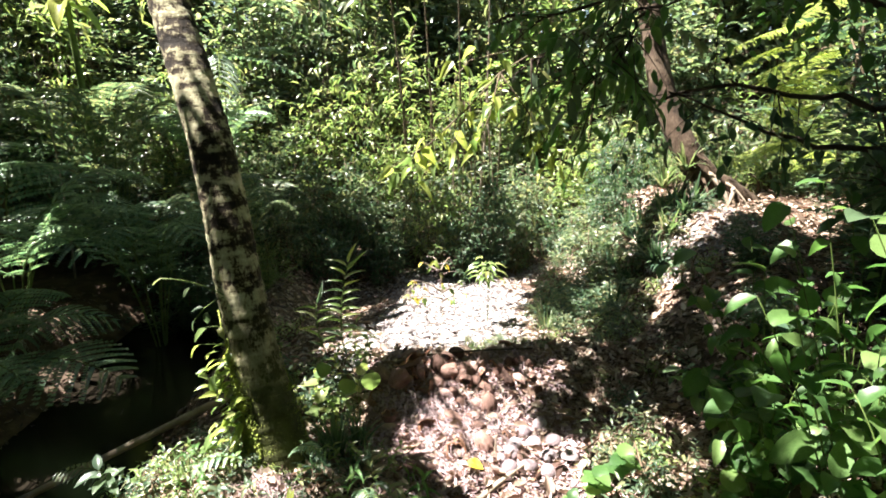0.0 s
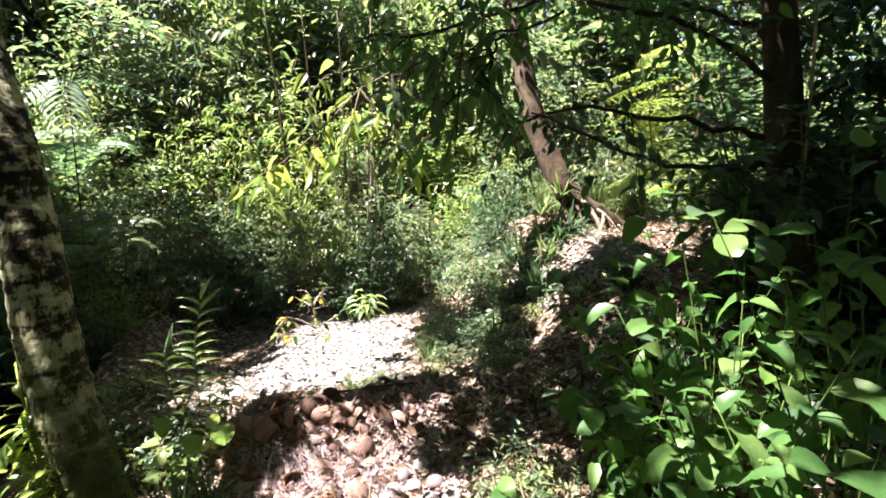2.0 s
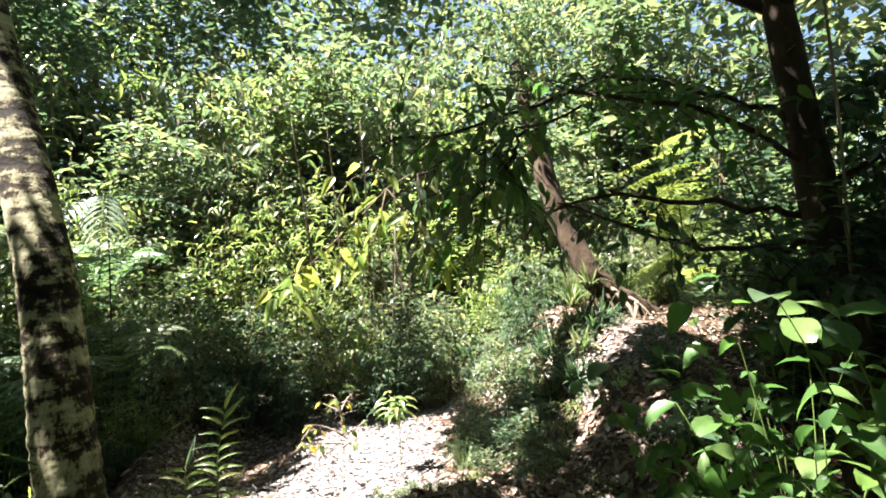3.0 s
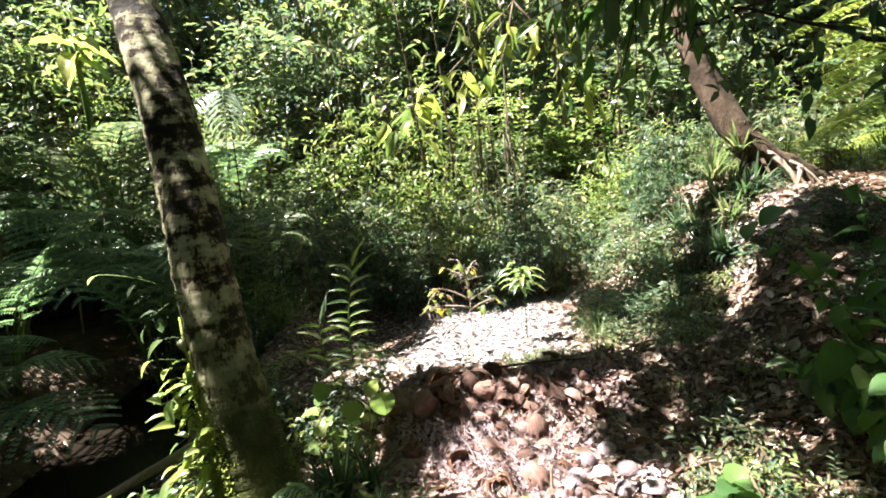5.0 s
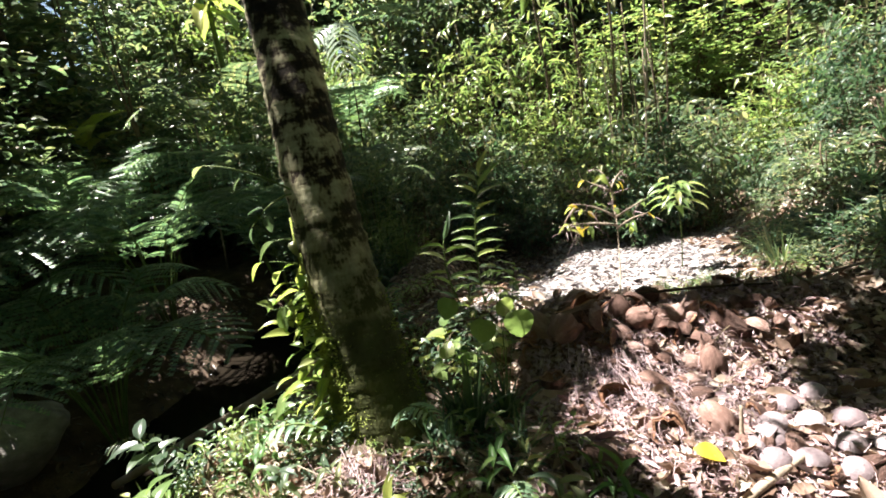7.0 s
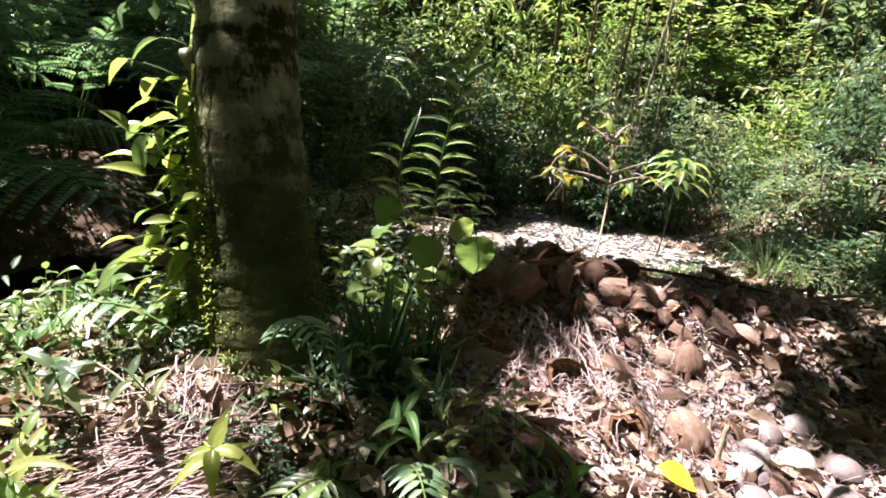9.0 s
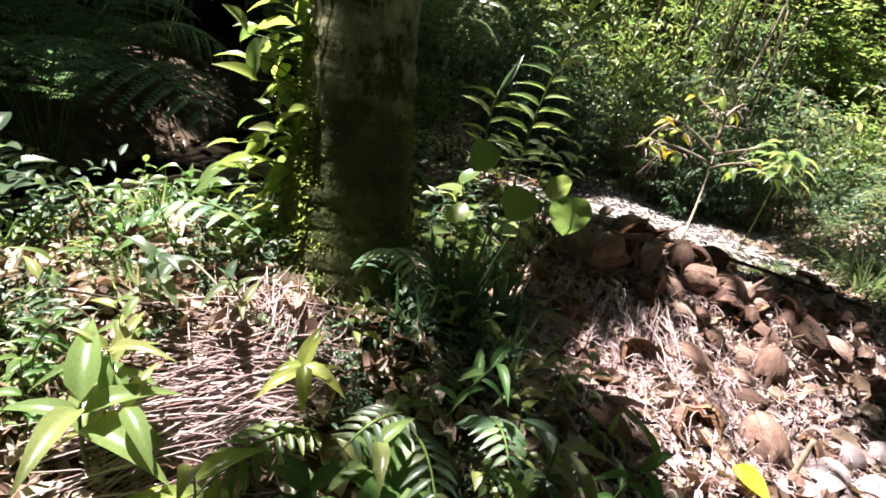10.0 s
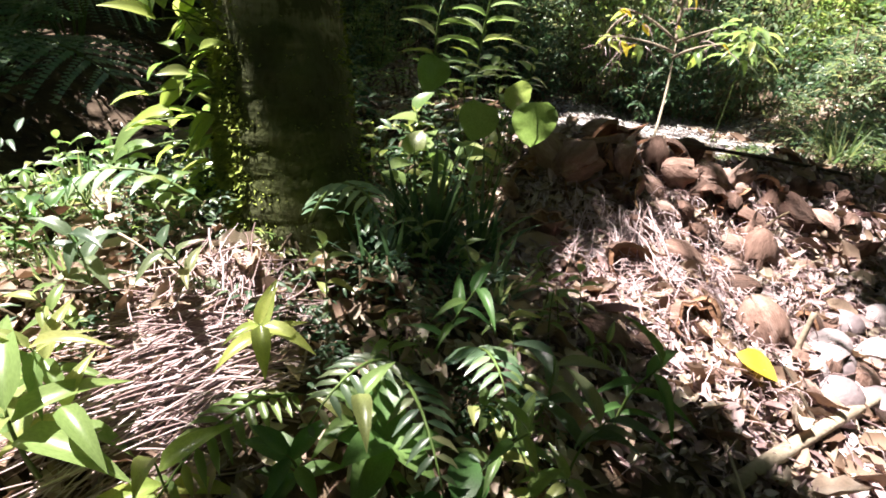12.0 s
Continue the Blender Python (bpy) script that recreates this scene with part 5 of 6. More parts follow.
# dry fibres
def strands(count, centre, spread, bearing, fan, length, rise, seed, name, label, thick=0.0022):
    g = np.random.default_rng(seed)
    s = Soup()
    for k in range(count):
        x, y = centre[0] + g.normal(0, spread[0]), centre[1] + g.normal(0, spread[1])
        a = bearing + g.normal(0, fan)
        ln = length * g.uniform(0.4, 1.15)
        p = np.array(gz(x, y, g.uniform(0.01, rise)))
        q = np.array([x + math.cos(a) * ln, y + math.sin(a) * ln, 0])
        q[2] = ground_z(q[0], q[1]) + g.uniform(0.0, rise * 0.8)
        tube(s, bend(p, q, 5, g.uniform(0, 0.03), g.normal(0, 0.012, 3)), np.linspace(thick, thick * 0.6, 5) * g.uniform(0.7, 1.6), 4, cap=False)
    return tagged(part(name, s, STRAW), label, "fibre", kind="stuff")


strands(620, (-0.80, 2.04), (0.07, 0.10), 3.8, 0.26, 0.36, 0.10, 201, "palm_fibre", "bleached fan of dry palm fibre on the mound", 0.0021)
strands(120, (-0.88, 2.14), (0.08, 0.06), 1.9, 0.5, 0.2, 0.14, 202, "palm_fibre", "short upright dry palm fibres", 0.0018)
strands(1500, (0.5, 3.2), (0.36, 0.36), 0.0, 2.0, 0.13, 0.09, 203, "husk_fibre", "loose husk fibres over the heap", 0.0016)
strands(120, (0.22, 3.42), (0.10, 0.07), -1.4, 0.35, 0.26, 0.12, 204, "husk_fibre", "frayed bundle of husk fibre on the heap", 0.0022)

# ---- moss, climber and twig on the palm ----
g = np.random.default_rng(301)
m = 26000
t = g.beta(1.1, 2.0, m) * 0.28 + 0.025
ang = np.where(g.random(m) < 0.72, g.normal(3.5, 0.42, m), g.uniform(0, 6.28, m))
c, r = along(AX, t), along(RX, t)[:, 0]
out = np.stack([np.cos(ang), np.sin(ang), 0 * ang], -1)
ms = leaves(Soup(), c + out * (r * np.where(np.abs(ang - 3.5) < 1.0, g.uniform(0.98, 1.06, m), 0.99))[:, None] - np.array(palm.location), out * 0.8 + g.normal(0, 0.5, (m, 3)) + [0, 0, 0.1], unit(out * 0.5 + g.normal(0, 0.4, (m, 3)) + [-0.2, 0, 0.9]), g.uniform(0.012, 0.03, m), g.uniform(0.007, 0.013, m), DIAMOND)
tagged(part("moss", ms, MOSS, palm, "yellow-green moss on the lower trunk"), kind="stuff")

climber = thing("climbing_plant", "leafy yellow-green climber on the palm trunk", "climber", at=tuple(AX[1] + [-0.2, -0.1, 0]))
co = np.array(climber.location)
for k, off in enumerate((3.45, 3.8, 3.6)):
    t = np.linspace(0.04, 0.30 + 0.03 * k, 16)
    c, r = along(AX, t), along(RX, t)[:, 0]
    a = off + 0.25 * np.sin(t * 60 + k)
    line = c + np.stack([np.cos(a), np.sin(a), 0 * a], -1) * (r + 0.012)[:, None]
    part("stem", tube(Soup(), line - co, np.linspace(0.012, 0.005, 16), 6), MOSS, climber)
    for j in range(34):
        n = 1 + (j * 14) // 34
        p = line[n] - co
        d = unit(np.array([math.cos(a[n]), math.sin(a[n]), 0]) + g.normal(0, 0.5, 3) + [-0.25, -0.25, 0.25])
        reach = g.uniform(0.03, 0.2)
        if j % 2:
            part("shoot", tube(Soup(), bend(p, p + d * reach, 5, 0.01), np.linspace(0.003, 0.002, 5), 4), STALK, climber)
        L = g.uniform(0.08, 0.16)
        part("leaf", LEAF[("lance_lime", "oval_lime", "lance_pale", "lance_pale")[j % 4]], None, climber, at=leaf_at(p + d * (reach if j % 2 else 0.01), d + g.normal(0, 0.5, 3) + [0, 0, -0.2], (*g.normal(0, 0.4, 2), 1), L, L * g.uniform(0.35, 0.5)))
twig = thing("twig_shoot", "thin side shoot with small leaves on the palm trunk", "shoot", at=(-1.3, 2.78, 1.55))
part("stem", tube(Soup(), bend((0.06, 0.05, 0.0), (-0.28, -0.08, 0.18), 7, 0.03), np.linspace(0.006, 0.003, 7), 5), STALK, twig)
part("stem", tube(Soup(), bend((0.06, 0.05, -0.02), (-0.12, -0.06, -0.14), 7, 0.03), np.linspace(0.005, 0.003, 7), 5), STALK, twig)
for p, d in (((-0.28, -0.08, 0.18), (-1, 0, -0.3)), ((-0.12, -0.05, 0.1), (-0.6, -0.5, -0.5)), ((-0.12, -0.06, -0.14), (-0.5, -0.2, -0.9)), ((-0.06, -0.03, -0.06), (-1, -0.3, 0.1)), ((-0.05, -0.02, -0.1), (0.1, -0.4, -0.9))):
    part("leaf", LEAF["oval"], None, twig, at=leaf_at(p, d, (0, 0, 1), 0.085, 0.05))

# ---- plants on the mound and round the shelf ----
def whorl(n, tall, ln, wd, lean=(0.0, 0.0), r=0.004, first=0.55):
    return [((0, 0, -0.04), (lean[0], lean[1], tall), 0.02, r, n, ln, wd, first)]


SPOTS = [   # leaf, x, y, stems, label
    ("lance_lime", -1.12, 1.92, whorl(10, 0.2, 0.13, 0.03, (0.05, -0.1), 0.004, 0.2), "pale long-leaved seedling beside dry fibre"),
    ("lance", -0.95, 2.2, whorl(10, 0.2, 0.10, 0.03, (-0.06, -0.1), 0.004, 0.2), "leafy seedling over the dry fibre"),
    ("lance", -1.22, 2.12, whorl(10, 0.24, 0.10, 0.034, (0.06, -0.08), 0.004, 0.2), "leafy seedling over the dry fibre"),
    ("oval_bush", -0.62, 1.88, whorl(9, 0.2, 0.10, 0.04, (0.04, -0.08), 0.004, 0.2), "green seedling on the steep side of the mound"),
    ("lance_bush", -0.42, 2.3, whorl(8, 0.3, 0.11, 0.026, (0.1, -0.12), 0.004, 0.2), "green seedling with narrow leaves on the mound"),
    ("lance_lime", -0.25, 2.05, whorl(9, 0.26, 0.10, 0.026, (0.08, -0.1), 0.004, 0.2), "green seedling with narrow leaves on the mound"),
    ("lance_pale", -0.74, 2.08, whorl(8, 0.25, 0.105, 0.034, (0.05, -0.14), 0.004, 0.3), "young plant with pointed sunlit leaves"),
    ("lance_lime", -0.55, 2.02, whorl(8, 0.22, 0.10, 0.032, (0.06, -0.1), 0.004, 0.25), "young plant with pointed drooping leaves"),
    ("lance_lime", -1.0, 1.82, whorl(5, 0.2, 0.15, 0.042, (0.03, -0.06), 0.004, 0.1), "bright broad-leaved seedling on the mound"),
    ("lance_pale", -0.84, 1.80, whorl(5, 0.15, 0.15, 0.045, (0.05, -0.06), 0.004, 0.1), "pale long-leaved seedling beside dry fibre"),
    ("oval", -0.14, 2.24, whorl(8, 0.26, 0.13, 0.038, (0.02, -0.04), 0.005, 0.3), "small ginger-like plant with paired leaves"),
    ("lance", -0.02, 2.12, whorl(6, 0.22, 0.18, 0.035, (0.03, 0.0)), "low plant with narrow upright leaves"),
    ("lance_lime", -1.62, 1.95, whorl(7, 0.28, 0.14, 0.06, (-0.03, -0.03)), "bright leafy weed on the mound"),
    ("oval_deep", -1.50, 1.78, whorl(7, 0.24, 0.13, 0.06, (-0.03, -0.03)), "leafy weed on the mound"),
    ("oval", -1.95, 2.25, whorl(9, 0.42, 0.14, 0.06, (-0.03, 0.03)), "taller leafy weed beside the gully"),
    ("heart_lime", -0.62, 3.35, [((0, 0, -0.05), (0.1, -0.1, 0.42), 0.02, 0.005, 3, 0.13, 0.11, 0.5), ((0, 0, -0.05), (-0.12, 0.0, 0.5), 0.02, 0.005, 4, 0.13, 0.11, 0.45), ((0, 0.05, -0.05), (0.2, 0.1, 0.38), 0.02, 0.005, 4, 0.12, 0.1, 0.45)], "lime heart-leaved plant beside the palm"),
    ("lance", -0.45, 3.55, [((0, 0, -0.05), (0.12, 0.05, 0.5), 0.02, 0.005, 8, 0.11, 0.04, 0.25), ((0, 0, -0.05), (-0.16, 0.1, 0.55), 0.02, 0.005, 8, 0.11, 0.04, 0.25)], "leafy seedling beside the palm"),
    ("heart_lime", -0.75, 3.25, [((0, 0, -0.05), (0.05, -0.1, 0.34), 0.02, 0.005, 4, 0.11, 0.09, 0.4), ((0, 0, -0.05), (0.16, -0.02, 0.26), 0.02, 0.005, 4, 0.10, 0.08, 0.4)], "lime heart-leaved plant beside the palm"),
    ("lance_lime", -0.55, 3.12, [((0, 0, -0.05), (0.1, -0.05, 0.30), 0.02, 0.004, 9, 0.10, 0.035, 0.2), ((0, 0, -0.05), (-0.1, 0.05, 0.36), 0.02, 0.004, 9, 0.10, 0.035, 0.2)], "bright leafy seedling beside the palm"),
    ("lance_pale", -0.85, 3.5, [((0, 0, -0.05), (0.08, 0.0, 0.45), 0.02, 0.004, 10, 0.11, 0.04, 0.25), ((0, 0, -0.05), (-0.1, -0.05, 0.36), 0.02, 0.004, 8, 0.10, 0.04, 0.2)], "sunlit leafy seedling beside the palm"),
    ("oval_lime", -0.42, 3.6, [((0, 0, -0.05), (0.1, -0.05, 0.30), 0.02, 0.004, 8, 0.09, 0.045, 0.2)], "bright leafy seedling beside the palm"),
    ("oval_lime", -0.35, 3.85, [((0, 0, -0.05), (0.05, -0.05, 0.5), 0.02, 0.004, 11, 0.10, 0.045, 0.2), ((0, 0, -0.05), (-0.14, 0.0, 0.42), 0.02, 0.004, 9, 0.10, 0.045, 0.2)], "bright leafy seedling beside the palm"),
    ("lance_lime", -0.5, 3.95, [((0, 0, -0.05), (0.08, -0.1, 0.6), 0.02, 0.004, 12, 0.12, 0.035, 0.2), ((0, 0, -0.05), (0.2, 0.05, 0.4), 0.02, 0.004, 9, 0.11, 0.035, 0.2)], "bright leafy seedling beside the palm"),
    ("lance_pale", -0.65, 3.75, [((0, 0, -0.05), (0.05, -0.05, 0.55), 0.02, 0.004, 11, 0.11, 0.035, 0.25)], "sunlit leafy seedling beside the palm"),
    ("heart", 1.35, 2.25, whorl(8, 0.28, 0.13, 0.11, (0.0, -0.05), 0.005, 0.3), "bright heart-leaved seedling beside the path"),
    ("heart", 1.12, 2.15, whorl(7, 0.22, 0.12, 0.10, (0.0, -0.05), 0.005, 0.3), "bright heart-leaved seedling beside the path"),
    ("heart", 1.6, 2.4, whorl(8, 0.3, 0.13, 0.11, (0.0, -0.05), 0.006, 0.3), "broad-leaved seedling beside the path"),
    ("oval_bush", -0.46, 1.94, whorl(6, 0.15, 0.15, 0.075, (0.03, -0.02), 0.005, 0.6), "low plant with broad glossy oval leaves"),
    ("oval_bush", -0.3, 1.9, whorl(5, 0.13, 0.13, 0.065, (0.03, -0.02), 0.005, 0.6), "low plant with broad glossy oval leaves"),
    ("lance_lime", -1.05, 1.75, whorl(6, 0.24, 0.19, 0.055, (0.02, -0.03), 0.006, 0.5), "bright plant with long broad leaves beside dry fibre"),
    ("lance_bush", 0.1, 2.3, whorl(9, 0.3, 0.16, 0.03, (0.03, -0.04), 0.005, 0.15), "low plant with narrow upright leaves"),
]
for leaf, x, y, stems, lab in SPOTS:
    leafy_plant("seedling", lab, "plant", gz(x, y), stems, leaf, "plants on the ground")

rl = thing("round_leaf_plant", "bright round leaves on thin stalks beside the palm", "plant", at=gz(-0.40, 3.35))
ro = np.array(rl.location)
for top, way, size in (((-0.27, 3.12, 0.71), (0.15, -0.2, -1), 0.17), ((-0.44, 3.08, 0.69), (-0.2, -0.2, -1), 0.15), ((-0.62, 3.15, 0.80), (-0.3, -0.4, -0.7), 0.13), ((-0.36, 3.2, 0.74), (0.5, 0.1, -0.8), 0.12)):
    part("stalk", tube(Soup(), bend((0, 0, -0.03), np.array(top) - ro, 9, 0.03), np.linspace(0.004, 0.002, 9), 5), STALK, rl)
    part("leaf", LEAF["heart_round"], None, rl, at=leaf_at(np.array(top) - ro, way, (0.1, -0.8, 0.6), size, size * 0.95))

g = np.random.default_rng(909)
for k in range(84):      # small seedlings over the mound
    x, y = (g.uniform(-2.3, -1.15), g.uniform(1.6, 2.7)) if k % 4 else (g.uniform(-0.75, 0.02), g.uniform(1.9, 2.7))
    leafy_plant("seedling", "small leafy seedling with pointed leaves on the mound", "plant", gz(x, y), whorl(int(g.integers(5, 9)), g.uniform(0.1, 0.24), g.uniform(0.05, 0.09), g.uniform(0.018, 0.034), tuple(g.normal(0, 0.05, 2)), 0.003, 0.2), ("lance_lime", "lance_bush", "oval_lime", "lance_lime")[k % 4], "plants on the ground")

# the tall stem with narrow leaves in two rows, and its neighbour
for x, y, tip, cnt in ((-0.60, 4.3, (0.1, -0.12, 1.02), 20), (-0.75, 4.25, (-0.1, 0.05, 0.55), 10)):
    base = gz(x, y)
    ob = thing("wild_ginger", "upright ginger-like stem with narrow leaves in two rows", "plant", "wild ginger", at=base)
    line = bend((0, 0, -0.05), tip, 12, 0.0, (-0.05, 0, 0))
    part("stem", tube(Soup(), line, np.linspace(0.009, 0.004, 12), 6), STALK, ob)
    for j in range(cnt):
        t = 0.22 + 0.78 * j / (cnt - 1)
        sgn = 1 if j % 2 else -1
        part("leaf", LEAF["lance_lime" if j % 3 else "lance"], None, ob, at=leaf_at(along(line, np.array([t]))[0], (sgn * g.uniform(0.7, 1.1), g.uniform(-0.5, 0.4), g.uniform(0.3, 1.0) if j < cnt - 1 else 2.5), (g.normal(0, 0.4), -0.5, 1), g.uniform(0.17, 0.29), g.uniform(0.026, 0.04)))

# dead forked shrub with a few yellow leaves
base = gz(0.36, 4.04)
dry = thing("dry_shrub", "dead forked sapling with curled yellow leaves on the shelf", "shrub", at=base)
dz = 1.1 - base[2]
fork = np.array([0.1, 0.62, 0.62 * dz])
main = [((0, 0, -0.06), tuple(fork)), (tuple(fork), (0.10, 0.80, 0.86 * dz)), ((0.09, 0.78, 0.84 * dz), (0.22, 0.92, 1.0 * dz)), ((0.09, 0.78, 0.84 * dz), (-0.12, 0.85, 0.98 * dz)), (tuple(fork), (-0.26, 0.65, 0.78 * dz)),
        (tuple(fork * 0.9), (-0.34, 0.55, 0.60 * dz)), (tuple(fork), (0.34, 0.7, 0.74 * dz)), (tuple(fork * 0.85), (0.32, 0.5, 0.66 * dz)), ((0.1, 0.7, 0.7 * dz), (0.02, 0.8, 1.06 * dz)), ((-0.2, 0.64, 0.75 * dz), (-0.3, 0.6, 0.5 * dz))]
for a, b in main:
    part("branch", tube(Soup(), bend(a, b, 7, 0.02, g.normal(0, 0.015, 3)), np.linspace(0.010, 0.003, 7), 6), GREYWOOD, dry)
for k in range(96):
    a, b = main[int(g.integers(1, len(main)))]
    t = g.uniform(0.3, 1.0)
    p = np.array(a) * (1 - t) + np.array(b) * t
    if k < 60:
        part("twiglet", tube(Soup(), bend(p, p + g.normal(0, 0.07, 3) + [0, 0, -0.04], 4, 0.01), 0.0022, 4), STRAW, dry)
    else:
        L = g.uniform(0.06, 0.13)
        part("leaf", LEAF["yellow" if k % 5 == 0 else "lance_lime" if k % 2 else "lance_pale"], None, dry, at=leaf_at(p, (*g.normal(0, 1, 2), -0.5), (*g.normal(0, 0.4, 2), 1), L, L * 0.4))

base = gz(1.12, 5.55)
sap = thing("sapling", "thin sapling with a tuft of drooping lime leaves", "sapling", at=base)
part("stem", tube(Soup(), bend((0, 0, -0.05), (-0.05, -0.12, 0.86), 9, 0, (0.02, 0, 0)), np.linspace(0.006, 0.003, 9), 6), STALK, sap)
for j in range(28):
    a = j * 2.4
    p = (-0.04, -0.1, 0.62 + 0.009 * j)
    q = np.array(p) + [math.cos(a) * 0.1, math.sin(a) * 0.1, 0.02]
    part("leaf", LEAF["lance_lime"], None, sap, at=leaf_at(q if j % 2 else p, (math.cos(a), math.sin(a), 0.1), (0, 0, 1), 0.19, 0.06))

# feather ferns on and beside the mound
for k, (a, b, ln, wd, mat, lab, pairs) in enumerate((
        ((-0.80, 2.42, 0.48), (-0.52, 2.16, 0.66), 0.075, 0.018, FERN, "small dark fern arching from the palm's foot", 14),
        ((-1.08, 2.40, 0.47), (-1.42, 2.26, 0.50), 0.10, 0.034, FERN, "broad feather leaf shining in the sun", 9),
        ((-0.66, 2.05, 0.24), (-0.80, 1.70, 0.25), 0.085, 0.02, LIME, "drooping light green fern frond", 13),
        ((-0.50, 2.18, 0.22), (-0.30, 1.84, 0.30), 0.08, 0.02, GREEN, "drooping green fern frond", 12),
        ((-0.45, 2.2, 0.22), (-0.56, 1.85, 0.40), 0.075, 0.02, GREEN, "small upright fern frond", 12),
        ((-0.35, 2.3, 0.18), (-0.22, 2.0, 0.42), 0.08, 0.022, FERN, "small upright fern frond", 12),
        ((-2.0, 2.0, 0.12), (-2.5, 1.7, 0.25), 0.14, 0.03, GREEN, "low fern frond beside the gully", 14),
        ((-1.9, 2.6, 0.15), (-2.4, 2.5, 0.4), 0.14, 0.03, GREEN, "low fern frond beside the gully", 14))):
    st, gr = Soup(), Soup()
    feather(st, gr, bend(np.array(a) * 0, np.array(b) - np.array(a), 12, 0.10), ln, wd, pairs)
    ob = thing("fern_frond", lab, "fern", "small ferns", at=a)
    fr = tagged(part("blade", gr, mat, ob), kind="stuff")
    part("stalk", st, STALK, fr)

# grass
for k, (x, y, n, L, mat, w) in enumerate(((-0.52, 2.72, 60, 0.5, DEEP, 0.012), (-0.38, 2.95, 45, 0.42, DEEP, 0.011), (-0.62, 2.5, 40, 0.36, DEEP, 0.010), (-0.3, 2.6, 30, 0.35, GREEN, 0.010), (1.72, 4.9, 50, 0.42, GRASS, 0.007), (1.85, 5.4, 60, 0.5, GRASS, 0.007), (1.2, 4.35, 40, 0.2, GRASS, 0.005), (0.75, 4.45, 40, 0.18, GRASS, 0.005),
                                       (-1.3, 2.75, 60, 0.25, GRASS, 0.006), (-1.5, 2.4, 60, 0.25, GRASS, 0.006), (-1.8, 2.1, 60, 0.28, GRASS, 0.006), (-1.35, 2.15, 50, 0.2, GRASS, 0.004), (-1.65, 2.6, 60, 0.25, GRASS, 0.004), (-1.2, 2.5, 50, 0.18, GRASS, 0.004), (-2.1, 2.4, 60, 0.25, GRASS, 0.005), (-1.5, 1.75, 50, 0.22, GRASS, 0.004), (2.4, 5.9, 24, 0.4, GRASS, 0.012), (3.4, 5.7, 40, 0.5, FERN, 0.02), (2.9, 6.6, 30, 0.5, GREEN, 0.018), (3.6, 7.0, 40, 0.6, FERN, 0.02), (4.6, 8.0, 70, 1.0, GRASS, 0.014), (5.4, 7.6, 70, 0.9, GRASS, 0.014), (6.2, 7.8, 70, 0.8, GRASS, 0.014), (7.0, 7.6, 70, 0.8, GRASS, 0.014), (6.6, 8.6, 70, 0.9, GRASS, 0.014), (5.8, 8.6, 70, 0.9, GRASS, 0.014))):
    grass_tuft("grass_tuft", "tuft of dark strap-like grass on the mound" if mat is DEEP else "tuft of thin green grass", mat, gz(x, y, -0.02), n, L, 400 + k, 0.75, w, "grass tufts")

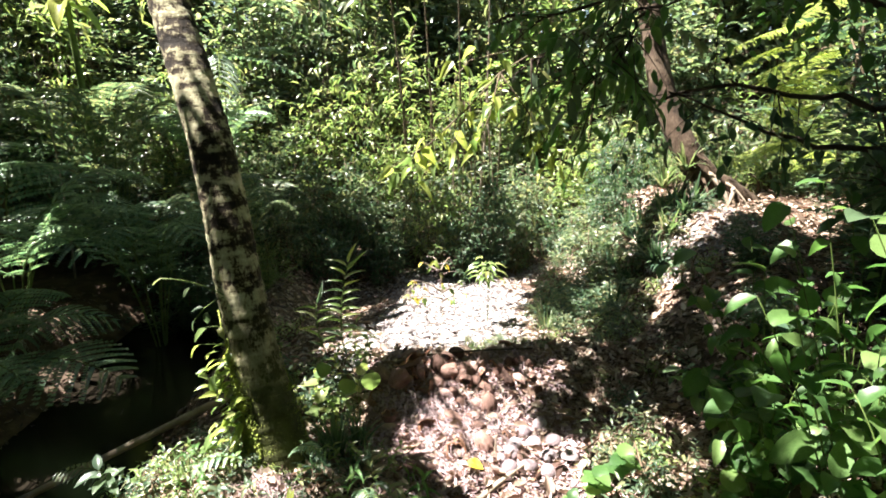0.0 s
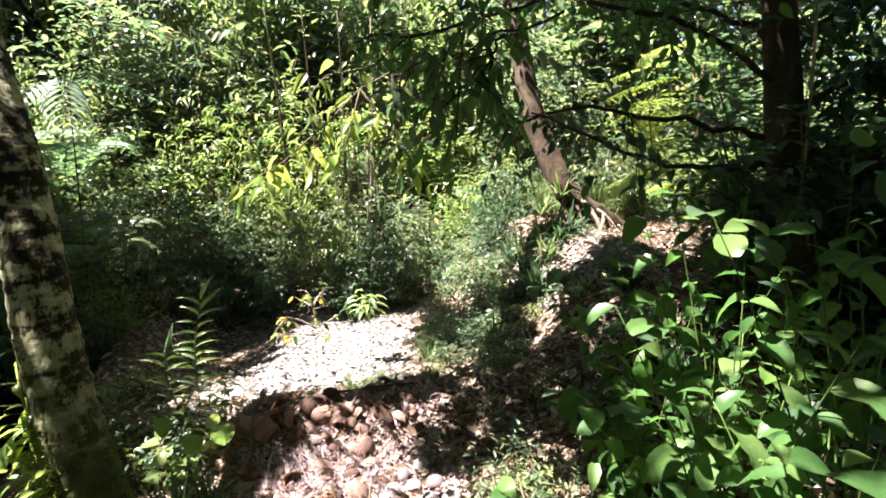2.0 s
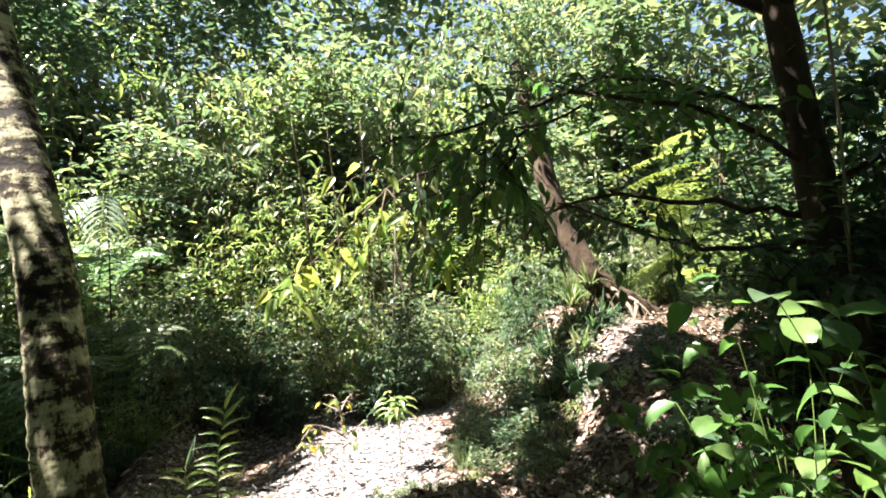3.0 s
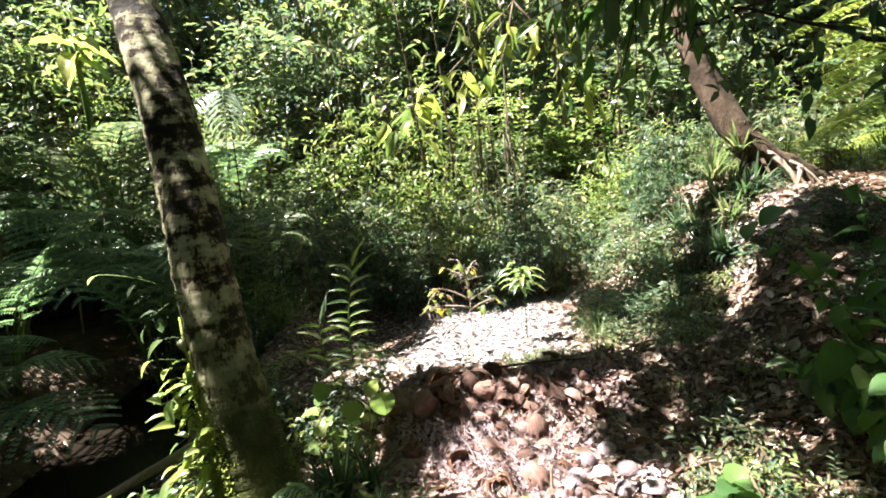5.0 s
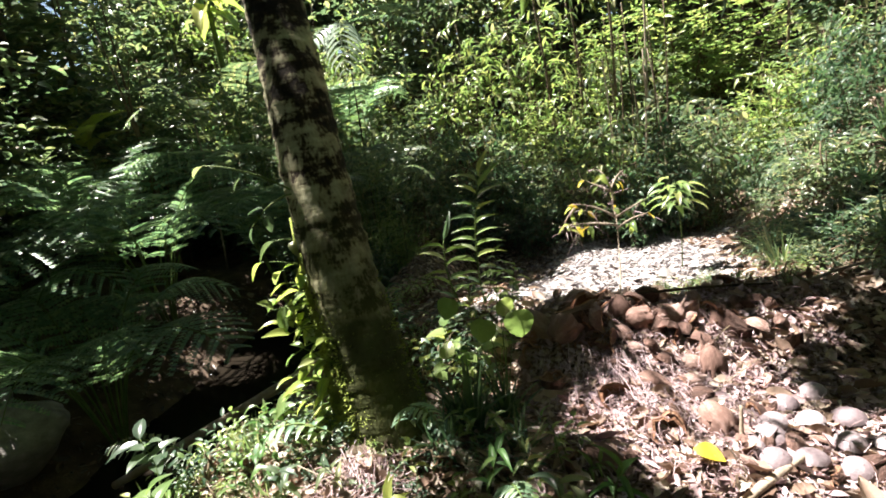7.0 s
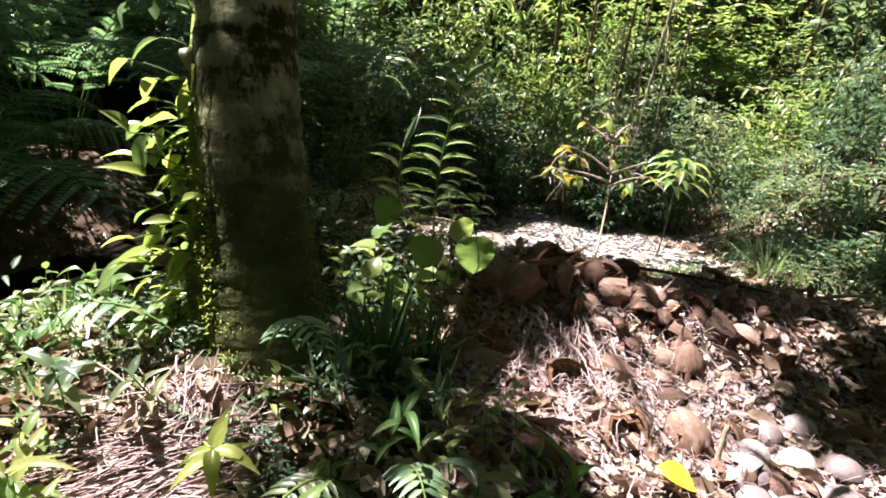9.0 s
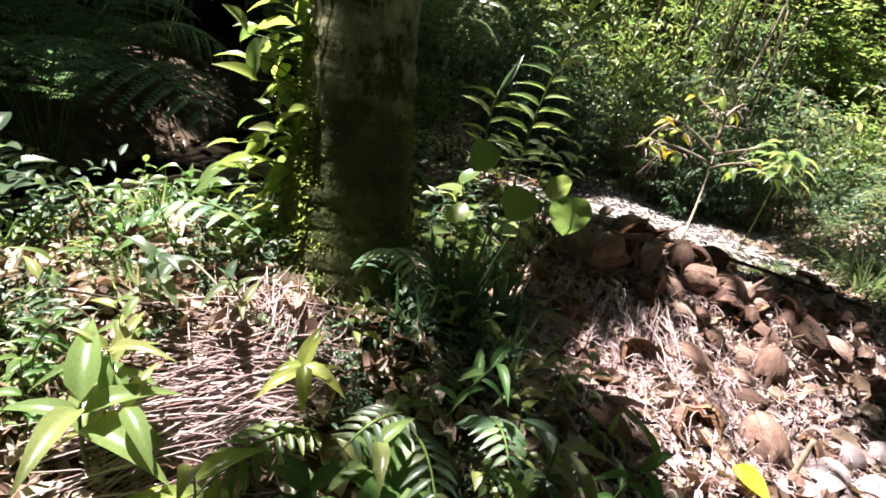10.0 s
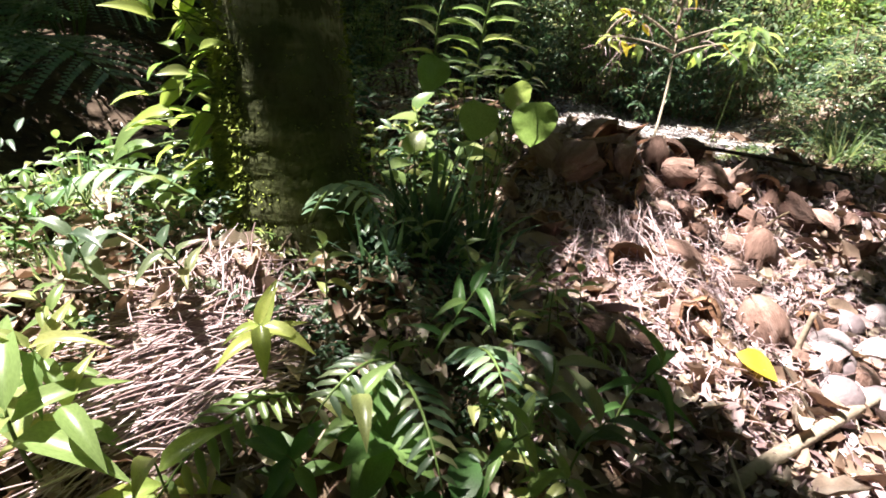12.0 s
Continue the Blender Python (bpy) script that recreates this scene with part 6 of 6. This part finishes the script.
# low weeds
weeds = [shrub("weed", "low leafy green weed on the ground", GREEN, 0.13, 0.18, 22, 7, 0.05, 501, shape=BLADE, category="weed", group="weeds", low=0.3, ratio=0.3), shrub("weed", "low bright leafy weed on the ground", LIME, 0.13, 0.18, 22, 6, 0.045, 502, shape=BLADE, category="weed", group="weeds", low=0.3, ratio=0.32),
         shrub("weed", "low dark leafy weed on the ground", DEEP, 0.14, 0.24, 26, 6, 0.06, 503, shape=BLADE, category="weed", group="weeds", low=0.3, ratio=0.36)]
g = np.random.default_rng(55)
wspots = [[], [], []]
for x0, x1, y0, y1, n, s in ((-2.6, -1.3, 1.5, 3.1, 36, 0.7), (-2.2, -1.1, 1.7, 2.6, 30, 0.5), (-1.5, -0.95, 2.15, 2.65, 16, 0.4), (-1.7, -1.1, 1.5, 1.9, 14, 0.4), (-0.75, -0.1, 1.9, 3.1, 20, 0.5), (-1.3, -0.6, 3.1, 3.9, 12, 1.1), (1.75, 2.8, 4.5, 5.9, 34, 1.1), (1.5, 2.8, 3.4, 4.5, 12, 1.0), (2.2, 4.4, 4.6, 7.4, 26, 1.35), (5.0, 6.6, 7.0, 8.6, 8, 1.9), (-1.6, -0.9, 3.6, 5.4, 8, 1.2), (1.5, 2.2, 1.8, 3.2, 10, 1.3), (-4.4, -1.8, 1.0, 2.2, 8, 1.3), (0.6, 1.6, 4.2, 4.8, 8, 0.6), (-0.5, 2.6, 9.9, 10.6, 12, 1.6), (-1.3, -0.7, 2.3, 2.7, 8, 0.6)):
    for k in range(n):
        wspots[int(g.choice(3, p=[0.35, 0.4, 0.25]))].append(place(None, g.uniform(x0, x1), g.uniform(y0, y1), g.uniform(0, 6.28), s * g.uniform(0.6, 1.2), 0.02))
for ob, some in zip(weeds, wspots):
    copies(ob, some)

# ---- broad-leaved bush beside the path ----
g = np.random.default_rng(66)
for k, (x, y, tall, n) in enumerate(((2.3, 1.2, 1.7, 13), (2.6, 0.85, 2.0, 12), (2.75, 1.7, 2.0, 11), (2.2, 1.7, 1.35, 12), (3.2, 1.2, 2.1, 9), (3.2, 2.3, 1.9, 10), (2.1, 0.7, 1.2, 8), (2.55, 2.2, 1.5, 12), (2.9, 2.9, 1.5, 9), (3.6, 1.8, 2.1, 9), (2.6, 2.75, 0.9, 9))):
    base = gz(x, y)
    stems = []
    for j in range(n):
        a = j * 2.4 + k
        o = g.uniform(0.15, 0.75)
        stems.append(((0, 0, -0.05), (math.cos(a) * o - 0.1, math.sin(a) * o - 0.05, tall * g.uniform(0.25, 1.0)), 0.12, 0.006, 8, g.uniform(0.12, 0.22), g.uniform(0.07, 0.14), 0.2))
    leafy_plant("broadleaf_bush", "tangled green bush with large heart-shaped and oval leaves beside the path", "bush", base, stems, (("heart", "heart", "oval_bush"), ("heart", "lance_bush", "oval_deep"), ("oval_bush", "lance_bush", "heart"))[k % 3], "bushes beside the path", loose=0.6)
leafy_plant("broadleaf_bush", "large pale sunlit leaves close to the path", "bush", gz(1.9, 0.25), [((0, 0, -0.05), (-0.12, -0.1, 1.05), 0.02, 0.007, 4, 0.24, 0.16, 0.8)], "oval_bush", "bushes beside the path")
